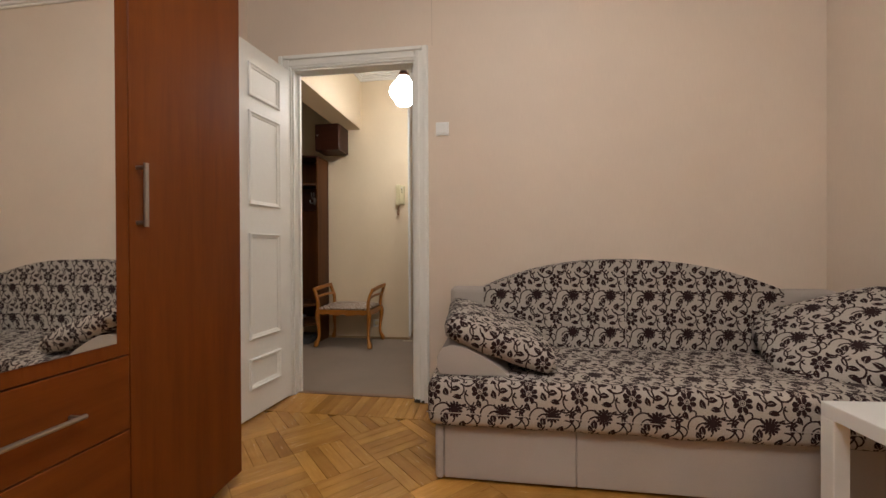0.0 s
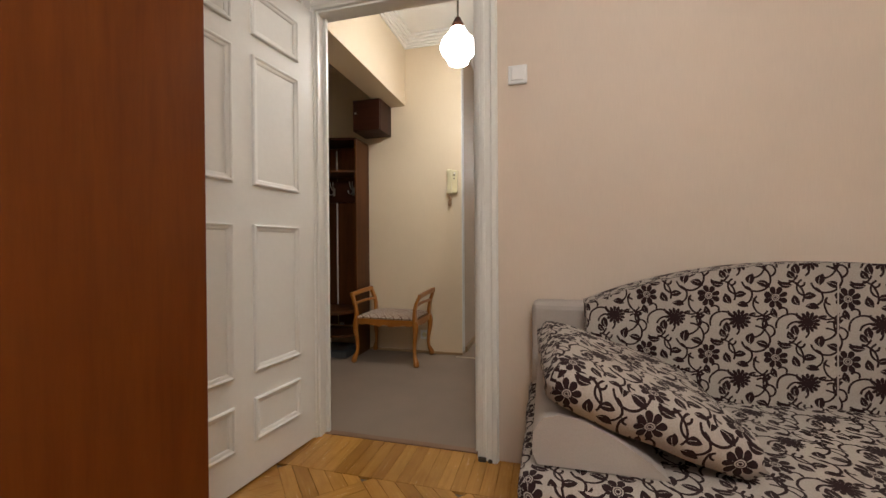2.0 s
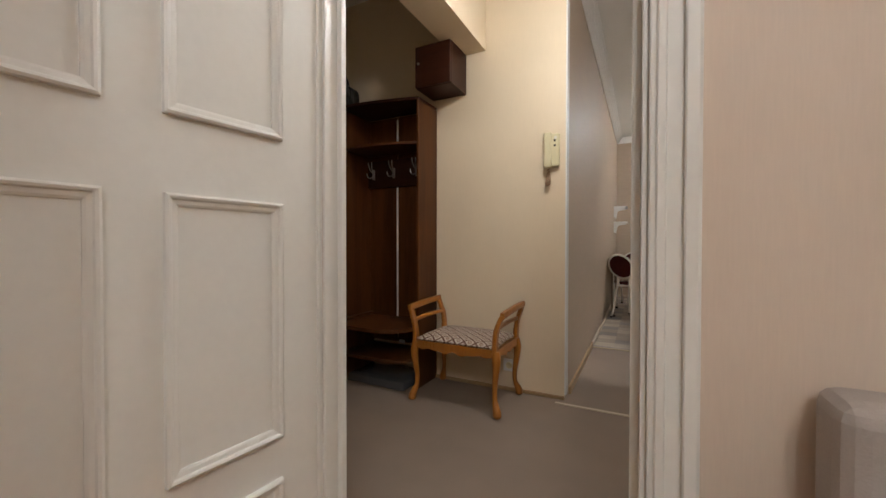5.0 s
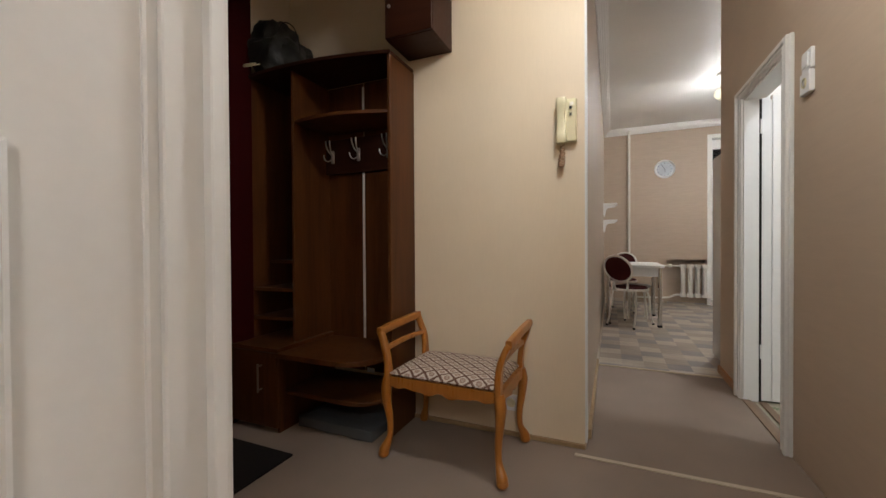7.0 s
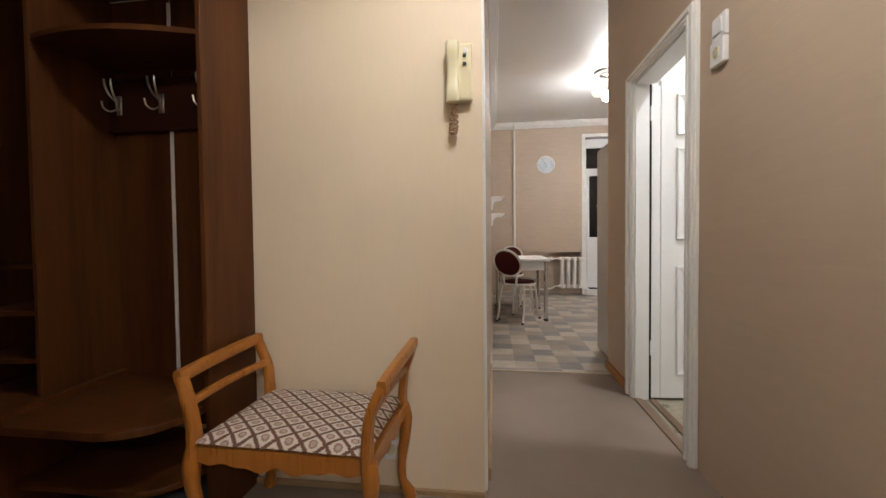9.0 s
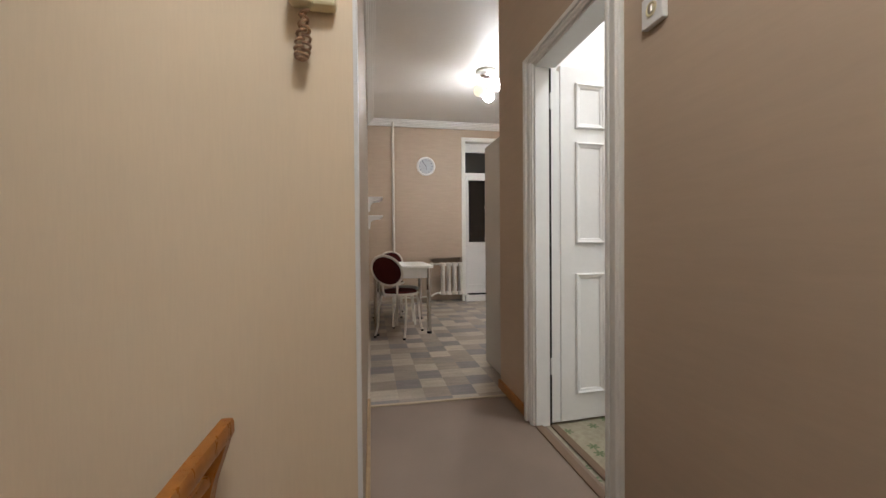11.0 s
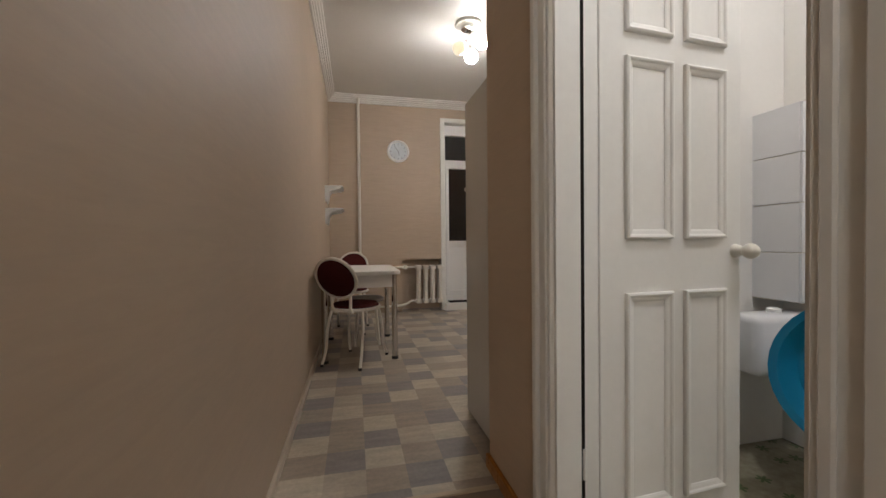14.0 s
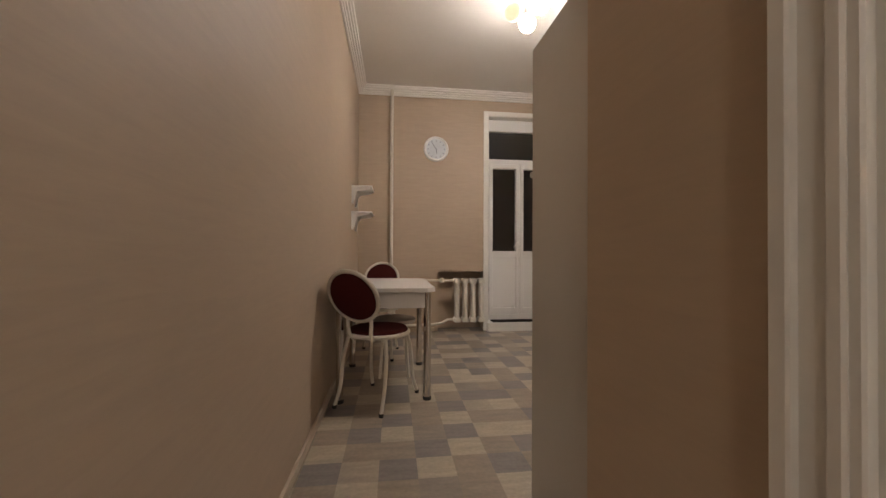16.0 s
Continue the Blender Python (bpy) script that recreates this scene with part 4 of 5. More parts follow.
# ---- hall ----
def hall_unit():
    ob = thing("hall_unit", "dark walnut hallway unit with coat hooks and open shelves", "hall furniture", (-2.708, Y_BENCH, 0))
    def bx(*r, **k):
        return solid(r[0], r[1], r[2], r[3], r[4], r[5], 0.0012)
    R, DV, H = 0.885, 0.30, 1.892   # right panel, divider, height
    part("side_panel", bx(R - 0.016, R, -0.255, -0.002, 0, H), M_WALNUT, ob)
    part("side_panel", bx(0, 0.016, -0.33, -0.002, 0.431, H), M_WALNUT, ob)
    part("divider", bx(DV - 0.008, DV + 0.008, -0.30, -0.002, 0.431, H), M_WALNUT, ob)
    part("back_panel", bx(DV + 0.008, 0.556, -0.012, -0.004, 0.22, H), M_WALNUT, ob)
    part("back_panel", bx(0.564, R - 0.016, -0.012, -0.004, 0.22, H), M_WALNUT, ob)
    part("back_panel", bx(0.016, DV - 0.008, -0.012, -0.004, 0.42, H), M_WALNUT, ob)
    part("joint_strip", boxes((0.553, 0.567, -0.018, -0.004, 0.412, 1.374), (0.553, 0.567, -0.018, -0.004, 1.645, 1.87), bevel=0.002), M_PVC, ob, "white joint strip")

    def curved(x0, x1, y_left, y_right, bulge, z0, z1):
        pts = [(x1, -0.014), (x0, -0.014)]
        for i in range(13):
            t = i / 12
            pts.append((x0 + (x1 - x0) * t, y_left + (y_right - y_left) * t ** 1.5 - bulge * math.sin(math.pi * t)))
        return prism(bmesh.new(), pts, z0, z1, 0.003)
    part("top", curved(0.0, R + 0.004, -0.335, -0.262, 0.035, H, H + 0.017), M_DARKWOOD, ob)
    part("shelf", curved(DV + 0.009, R - 0.017, -0.295, -0.235, 0.04, 1.612, 1.629), M_WALNUT, ob)
    for z in (0.54, 0.70):
        part("shelf", curved(0.017, DV - 0.009, -0.315, -0.29, 0.0, z, z + 0.016), M_WALNUT, ob)
    part("shelf", bx(0.017, DV - 0.009, -0.20, -0.013, 0.85, 0.866), M_WALNUT, ob)
    part("mirror", solid(0.10, DV - 0.012, -0.020, -0.013, 0.87, 1.52, 0.001), M_MIRROR, ob, "narrow upright mirror")
    rail = part("hook_rail", bx(DV + 0.009, R - 0.017, -0.040, -0.019, 1.375, 1.575), M_DARKWOOD, ob, "dark coat rail")
    for x in (0.362, 0.545, 0.745):
        bm = bmesh.new()
        box(bm, x - 0.012, x + 0.012, -0.046, -0.039, 1.415, 1.49, 0.003)
        for s in (-1, 1):
            tube(bm, smooth_path([(x, -0.044, 1.46), (x + s * 0.008, -0.07, 1.48), (x + s * 0.013, -0.085, 1.512), (x + s * 0.015, -0.088, 1.540)], 4), 0.0040, 8)
            tube(bm, smooth_path([(x, -0.044, 1.445), (x + s * 0.014, -0.065, 1.425), (x + s * 0.028, -0.08, 1.435), (x + s * 0.032, -0.084, 1.46)], 4), 0.0035, 8)
        moved(bm, pose(0, 0, 0.022))
        part("coat_hook", bm, M_STEEL, rail, "worn steel double coat hook", True)

    def rounded(x0, x1, y0, r, z0, z1):
        pts = [(x1, -0.013), (x0, -0.013), (x0, y0)]
        for i in range(9):
            a = -math.pi / 2 + (math.pi / 2) * i / 8
            pts.append((x1 - r + r * math.cos(a), y0 + r + r * math.sin(a)))
        return prism(bmesh.new(), pts, z0, z1, 0.004)
    part("seat_board", rounded(0.32, R - 0.018, -0.46, 0.18, 0.385, 0.41), M_WALNUT, ob)
    part("shoe_shelf", rounded(0.337, R - 0.018, -0.40, 0.14, 0.185, 0.205), M_WALNUT, ob)
    part("cabinet_side", bx(0.0, 0.016, -0.44, -0.004, 0.03, 0.41), M_WALNUT, ob)
    part("cabinet_side", bx(0.32, 0.336, -0.44, -0.004, 0.0, 0.384), M_WALNUT, ob)
    part("cabinet_top", bx(0.0, 0.336, -0.455, -0.004, 0.411, 0.43), M_WALNUT, ob)
    part("cabinet_floor", bx(0.016, 0.32, -0.43, -0.012, 0.03, 0.046), M_WALNUT, ob)
    cd = part("door", bx(0.002, 0.334, -0.458, -0.442, 0.03, 0.407), M_WALNUT, ob)
    bar_handle(cd, (0.235, -0.458, 0.22), (0.235, -0.458, 0.34), (0, -0.025, 0), 0.005)
    part("label_tag", solid(0.575, 0.625, -0.016, -0.0125, 0.215, 0.24), M_PVC, ob, "small white label")


hall_unit()


def upper_cabinet():
    ob = thing("wall_cabinet", "dark brown box cabinet hung under the beam", "cabinet", (-1.852, Y_BENCH, 1.966))
    W, H, D = 0.255, 0.267, 0.235
    part("body", boxes((0, 0.016, -D, 0, 0, H), (W - 0.016, W, -D, 0, 0, H), (0.016, W - 0.016, -D, 0, 0, 0.016), (0.016, W - 0.016, -D, 0, H - 0.016, H), (0.016, W - 0.016, -0.01, 0, 0.016, H - 0.016), bevel=0.001), M_DARKWOOD, ob)
    d = part("door", solid(0.002, W - 0.002, -D - 0.018, -D - 0.001, 0.002, H - 0.002, 0.0015), M_DARKWOOD, ob)
    part("knob", ball(bmesh.new(), 0.009, (0.03, -D - 0.027, 0.15), 12, 8), M_STEEL, d, "small metal knob", True)


upper_cabinet()


def bar(bm, pts, across, w, t):
    """A flat bar along points: w wide along the vector across, t thick."""
    pts, across = [Vector(q) for q in pts], Vector(across).normalized()
    rings = []
    for i, q in enumerate(pts):
        d = (pts[min(i + 1, len(pts) - 1)] - pts[max(i - 1, 0)]).normalized()
        n = d.cross(across).normalized()
        ww = w[i] if isinstance(w, list) else w
        c = 0.22
        rings.append([bm.verts.new(q + across * ww / 2 * a + n * t / 2 * e) for a, e in ((1, 1 - 2 * c), (1 - c, 1), (c - 1, 1), (-1, 1 - 2 * c), (-1, 2 * c - 1), (c - 1, -1), (1 - c, -1), (1, 2 * c - 1))])
    for r, q in zip(rings, rings[1:]):
        for k in range(8):
            bm.faces.new((r[k], r[(k + 1) % 8], q[(k + 1) % 8], q[k]))
    bm.faces.new(rings[0][::-1])
    bm.faces.new(rings[-1])
    return bm


def bench():
    ob = thing("bench", "small honey wood bench with raised arms and patterned seat", "bench", (-1.487, 3.768, 0), -1.5)
    W, D = 0.258, 0.180
    for sx in (-1, 1):
        for sy in (-1, 1):
            x, y = sx * W, sy * D
            pts = [(x + sx * 0.012, y + sy * 0.012, 0.012), (x + sx * 0.014, y + sy * 0.014, 0.035), (x - sx * 0.004, y - sy * 0.004, 0.09), (x - sx * 0.006, y - sy * 0.006, 0.16), (x + sx * 0.004, y + sy * 0.004, 0.25), (x + sx * 0.006, y + sy * 0.004, 0.31), (x, y, 0.36)]
            rad = [0.020, 0.024, 0.014, 0.015, 0.020, 0.025, 0.021]
            path = smooth_path(pts, 4)
            rr = [rad[min(i // 4, 6)] * (1 - (i % 4) / 4) + rad[min(i // 4 + 1, 6)] * (i % 4) / 4 for i in range(len(path))]
            part("leg", lathe_foot(tube(bmesh.new(), path, rr, 12), (x + sx * 0.016, y + sy * 0.016)), M_HONEY, ob, "", True)
            post = smooth_path([(x, y, 0.335), (x - sx * 0.002, y, 0.40), (x + sx * 0.006, y + sy * 0.004, 0.47), (x + sx * 0.026, y, 0.53), (x + sx * 0.042, y - sy * 0.006, 0.578 if sy > 0 else 0.558)], 4)
            part("arm_post", bar(bmesh.new(), post, (0, 1, 0), [0.046] * 5 + [0.040] * 6 + [0.036] * 6, 0.024), M_HONEY, ob, "", True)
        xa = sx * (W + 0.041)
        part("arm_rail", bar(bmesh.new(), [(xa, -D - 0.008, 0.560), (xa, -0.06, 0.570), (xa, 0.06, 0.576), (xa, D + 0.008, 0.580)], (1, 0, 0), 0.026, 0.034), M_HONEY, ob, "", True)
        xb = sx * (W + 0.010)
        part("arm_spindle", bar(bmesh.new(), smooth_path([(xb, -D, 0.487), (xb, -0.05, 0.495), (xb, 0.05, 0.495), (xb, D, 0.49)], 4), (1, 0, 0), 0.018, 0.022), M_HONEY, ob, "", True)
    def apron(length, z):
        bm = bmesh.new()
        n = 32
        top = [(length * (i / n - 0.5), 0.368) for i in range(n + 1)]
        low = [(length * (i / n - 0.5), z - 0.014 * math.exp(-((abs(i / n - 0.5) - 0.13) / 0.07) ** 2) + 0.004 * math.cos(12 * math.pi * (i / n - 0.5))) for i in range(n + 1)]
        return prism(bm, top + low[::-1], -0.011, 0.011)
    for sy in (-1, 1):
        part("apron", moved(apron(2 * W - 0.03, 0.322), pose(0, sy * D, 0, 90)), M_HONEY, ob)
    for sx in (-1, 1):
        part("apron", moved(apron(2 * D - 0.03, 0.322), pose(sx * W, 0, 0, 90, 0, 90)), M_HONEY, ob)
    s = pillow_bm(2 * W + 0.005, 2 * D + 0.03, 0.06, 16, 0.02, 7.0)
    moved(s, pose(0, 0, 0.378))
    seat = part("seat", s, M_DAMASK, ob, "cream and brown damask seat pad", True)
    flat_uv(seat, 0.05)


def lathe_foot(bm, at):
    return ball(bm, 0.025, (at[0], at[1], 0.02), 12, 8, 0.8)


def damask(name, size):
    """Small ogee lattice in brown and dusty pink on cream."""
    m, nt, b = material(name, 0.9, 0, 0.15)
    uv = nt.nodes.new("ShaderNodeUVMap")
    sep = nt.nodes.new("ShaderNodeSeparateXYZ")
    mp = nt.nodes.new("ShaderNodeMapping")
    mp.inputs["Scale"].default_value = (0.85 / size, 1.1 / size, 1)
    nt.links.new(uv.outputs[0], mp.inputs[0])
    nt.links.new(mp.outputs[0], sep.inputs[0])
    x, y = sep.outputs[0], sep.outputs[1]
    wob = nd(nt, "ShaderNodeTexNoise", Scale=6.0, Detail=2.0)
    nt.links.new(mp.outputs[0], wob.inputs["Vector"])
    w0 = maths(nt, "MULTIPLY", maths(nt, "SUBTRACT", wob.outputs[0], 0.5), 0.10)
    u = maths(nt, "ADD", maths(nt, "ADD", x, y), w0)
    v = maths(nt, "SUBTRACT", maths(nt, "SUBTRACT", x, y), w0)
    fu = maths(nt, "SUBTRACT", maths(nt, "FRACT", maths(nt, "ADD", u, 50.0)), 0.5)
    fv = maths(nt, "SUBTRACT", maths(nt, "FRACT", maths(nt, "ADD", v, 50.0)), 0.5)
    d = maths(nt, "SQRT", maths(nt, "ADD", maths(nt, "MULTIPLY", fu, fu), maths(nt, "MULTIPLY", fv, fv)))
    ang = maths(nt, "ARCTAN2", fv, fu)
    d = maths(nt, "ADD", d, maths(nt, "MULTIPLY", maths(nt, "SINE", maths(nt, "MULTIPLY", ang, 10.0)), 0.025))
    lat = maths(nt, "MAXIMUM", maths(nt, "ABSOLUTE", fu), maths(nt, "ABSOLUTE", fv))
    lat = maths(nt, "ADD", lat, maths(nt, "MULTIPLY", maths(nt, "SINE", maths(nt, "MULTIPLY", ang, 20.0)), 0.028))
    brown, rose, cream = (0.15, 0.078, 0.055), (0.27, 0.165, 0.125), (0.60, 0.52, 0.44)
    motif = ramp(nt, d, [(0.0, cream), (0.06, rose), (0.10, cream), (0.15, rose), (0.24, (0.36, 0.25, 0.20)), (0.27, cream), (0.6, cream)])
    col = mixed(nt, ramp(nt, lat, [(0.375, (0, 0, 0)), (0.415, (1, 1, 1))]), motif, brown)
    weave = noise_of(nt, coords(nt), 400.0, 2)
    col = mixed(nt, 0.35, col, mixed(nt, 1.0, col, ramp(nt, weave, [(0.3, (0.5, 0.5, 0.5)), (0.7, (1.2, 1.2, 1.2))]), "MULTIPLY"))
    nt.links.new(col, b.inputs["Base Color"])
    bump(nt, b, weave, 0.4, 0.001)
    return m


M_DAMASK = damask("damask_seat", 0.062)
bench()


def entrance_door():
    ob = thing("entrance_door", "dark oxblood padded entrance door with a lock and handle", "door", (X_ENTRY, 2.53, 0))
    part("leaf", solid(0.004, 0.05, 0.02, 0.80, 0.01, 2.02, 0.006, 2), M_RED, ob)
    part("frame", boxes((0.002, 0.035, -0.03, 0.018, 0, 2.08), (0.002, 0.035, 0.825, 0.90, 0, 2.6), (0.002, 0.035, 0.018, 0.825, 2.03, 2.6), bevel=0.004), M_RED, ob)
    part("side_board", solid(0.002, 0.022, 0.902, 1.16, 0, 2.6, 0.003), M_RED, ob)
    part("lock", moved(lathe(bmesh.new(), [(0.022, 0.0), (0.02, 0.012), (0.008, 0.016)], 16), pose(0.05, 0.745, 1.135, 0, 90)), M_BRONZE, ob, "round dark metal lock", True)
    h = part("handle_plate", solid(0.05, 0.056, 0.735, 0.775, 0.82, 1.02, 0.003), plain("dark_iron", (0.03, 0.028, 0.026), 0.4), ob, "dark metal handle plate")
    part("lever", tube(bmesh.new(), smooth_path([(0.056, 0.755, 0.95), (0.095, 0.755, 0.95), (0.10, 0.72, 0.95), (0.10, 0.65, 0.945)]), 0.009, 8), bpy.data.materials["dark_iron"], h, "dark metal lever", True)
    part("peephole", moved(lathe(bmesh.new(), [(0.012, 0.0), (0.01, 0.006)], 12), pose(0.05, 0.41, 1.5, 0, 90)), M_STEEL, ob, "", True)


entrance_door()
tagged(part("doormat", moved(solid(-2.62, -2.15, 2.72, 3.43, 0.0, 0.010, 0.003), pose(0, 0, 0)), M_MATT, None), "black doormat lying before the entrance door", "doormat")


def intercom():
    ob = thing("intercom", "old ivory plastic intercom handset on the hall wall", "intercom", (-1.018, Y_BENCH, 1.522))
    part("body", solid(-0.012, 0.046, -0.034, 0, -0.098, 0.10, 0.007, 2), M_IVORY, ob)
    hs = bmesh.new()
    rings = []
    for z, w, d in ((-0.108, 0.030, 0.012), (-0.104, 0.040, 0.022), (-0.085, 0.043, 0.027), (-0.060, 0.042, 0.024), (-0.045, 0.037, 0.018), (0.0, 0.036, 0.016), (0.045, 0.037, 0.018), (0.062, 0.042, 0.024), (0.088, 0.043, 0.027), (0.104, 0.039, 0.022), (0.108, 0.030, 0.012)):
        ring = []
        for k in range(16):
            a = 2 * math.pi * (k + 0.5) / 16
            c, q = math.cos(a), math.sin(a)
            ring.append(hs.verts.new((-0.021 + w * 0.55 * math.copysign(abs(c) ** 0.5, c), -0.030 - d / 2 + d / 2 * math.copysign(abs(q) ** 0.5, q), z)))
        rings.append(ring)
    for r0, r1 in zip(rings, rings[1:]):
        for k in range(16):
            hs.faces.new((r0[k], r0[(k + 1) % 16], r1[(k + 1) % 16], r1[k]))
    hs.faces.new(rings[0][::-1])
    hs.faces.new(rings[-1])
    part("handset", hs, M_IVORY, ob, "ivory handset", True)
    part("slot", solid(0.016, 0.032, -0.036, -0.033, 0.066, 0.082, 0.001), bpy.data.materials["cream_enamel"], ob, "small pale call key")
    for z in (0.02, 0.05):
        part("button", solid(0.014, 0.026, -0.042, -0.034, z, z + 0.012, 0.002), M_BLACK, ob, "small dark button")
    cord = []
    for i in range(121):
        t = i / 120
        a = t * 2 * math.pi * 15
        cord.append((-0.02 + 0.008 * math.cos(a) + 0.008 * math.sin(7 * t), -0.03 + 0.008 * math.sin(a), -0.11 - 0.10 * math.sin(math.pi * t)))
    part("cord", tube(bmesh.new(), cord, 0.003, 5), plain("cord_tan", (0.35, 0.22, 0.13), 0.5), ob, "coiled tan cord", True)


intercom()


def socket(at):
    ob = thing("wall_socket", "white wall socket low on the hall wall", "socket", at)
    part("plate", solid(-0.04, 0.04, -0.012, 0, -0.04, 0.04, 0.004, 2), M_PVC, ob)
    bm = moved(lathe(bmesh.new(), [(0.022, 0.0), (0.02, 0.006), (0.012, 0.003)], 18), pose(0, -0.012, 0, 90))
    part("well", bm, M_IVORY, ob, "", True)


socket((-1.285, Y_BENCH, 0.165))


def side_switch():
    ob = thing("light_switch", "white rocker switch above a white socket plate", "switch", (X_RIGHT, 4.128, 1.642))
    part("plate", solid(-0.014, 0, -0.042, 0.042, 0.003, 0.086, 0.004, 2), M_PVC, ob)
    part("rocker", solid(-0.02, -0.013, -0.028, 0.028, 0.018, 0.072, 0.003, 2), M_PVC, ob)
    low = part("plate", solid(-0.020, 0, -0.042, 0.042, -0.089, 0.0, 0.004, 2), M_PVC, ob)
    part("socket_well", moved(lathe(bmesh.new(), [(0.021, 0.0), (0.020, 0.003), (0.017, 0.003), (0.015, 0.001), (0.002, 0.001)], 20), pose(-0.020, 0, -0.045, 0, -90)), M_IVORY, low, "round socket well", True)
    part("key", solid(-0.026, -0.021, -0.007, 0.007, -0.056, -0.034, 0.002), M_STEEL, low, "small metal key")


side_switch()


def boot_tray():
    bm = solid(-2.34, -1.88, 3.66, 3.97, 0.002, 0.055, 0.006, 2)
    bmesh.ops.subdivide_edges(bm, edges=bm.edges[:], cuts=4, use_grid_fill=True)
    bm.normal_update()
    lumpy(bm, 0.006, 22.0, 4.0)
    m, nt, b = material("clear_wrap", 0.25, 0, 0.6)
    b.inputs["Base Color"].default_value = (0.09, 0.095, 0.10, 1)
    bump(nt, b, noise_of(nt, coords(nt), 40.0, 4), 0.6, 0.004)
    tagged(part("wrapped_pack", bm, m, None, smooth=True), "flat grey pack in clear wrapping under the shoe shelf", "package")


boot_tray()


def bag_on_top():
    bm = ball(bmesh.new(), 0.17, (0, 0, 0), 48, 32, 1.15)
    for v in bm.verts:
        v.co.x *= 0.95
        n = noise.noise(v.co * 6) * 0.06 + noise.noise(v.co * 15) * 0.03 + noise.noise(v.co * 38) * 0.012
        v.co += v.co.normalized() * n
        v.co.z = max(v.co.z, -0.135)
        v.co.y = min(max(v.co.y, -0.16), 0.14)
        v.co.x = max(v.co.x, -0.10)
    m, nt, b = material("dark_bag_plastic", 0.55, 0, 0.35)
    tone = noise_of(nt, coords(nt), 9.0, 4)
    nt.links.new(ramp(nt, tone, [(0.35, (0.008, 0.008, 0.007)), (0.7, (0.028, 0.027, 0.021))]), b.inputs["Base Color"])
    bump(nt, b, noise_of(nt, coords(nt), 26.0, 5), 0.7, 0.006)
    ob = thing("plastic_bag", "crumpled dark olive bag on top of the hall unit", "bag", (-2.602, 3.81, 2.046))
    part("body", bm, m, ob, "", True)
    part("strap", tube(bmesh.new(), smooth_path([(0.08, -0.08, 0.10), (0.13, -0.09, 0.13), (0.19, -0.08, 0.09), (0.22, -0.07, -0.01), (0.21, -0.07, -0.09), (0.18, -0.07, -0.131)], 5), 0.0032, 6), m, ob, "thin dark strap loop", True)
    part("string", tube(bmesh.new(), smooth_path([(0.02, -0.15, -0.10), (-0.04, -0.20, -0.125), (-0.01, -0.225, -0.13), (0.05, -0.21, -0.128), (-0.03, -0.215, -0.131), (0.02, -0.20, -0.128)]), 0.0035, 6), M_IVORY, ob, "pale string", True)


bag_on_top()

# ---- kitchen ----
def kitchen_table():
    ob = thing("kitchen_table", "white laminate kitchen table on chrome tube legs", "table", (X_CORR + 0.03, 7.04, 0))
    W, L, H = 0.632, 0.93, 0.705
    c = 0.05
    part("tabletop", prism(bmesh.new(), [(0, 0), (W - c, 0), (W, c), (W, L - c), (W - c, L), (0, L)], H - 0.028, H, 0.004), M_TABLE, ob, "glossy white laminate top")
    for a in ((0.06, W - 0.06, 0.06, 0.078), (0.06, W - 0.06, L - 0.078, L - 0.06), (0.05, 0.066, 0.08, L - 0.08), (W - 0.066, W - 0.05, 0.08, L - 0.08)):
        part("apron", solid(*a, H - 0.13, H - 0.03, 0.001), M_TABLE, ob)
    for x in (0.05, W - 0.045):
        for y in (0.075, L - 0.09):
            leg = part("leg", tube(bmesh.new(), [(x, y, 0.02), (x, y, H - 0.03)], 0.023, 18), M_CHROME, ob, "chrome tube leg", True)
            part("foot", lathe(bmesh.new(), [(0.026, 0.0), (0.027, 0.018), (0.022, 0.024)], 16, (x, y, 0)), M_BLACK, leg, "black foot", True)


kitchen_table()


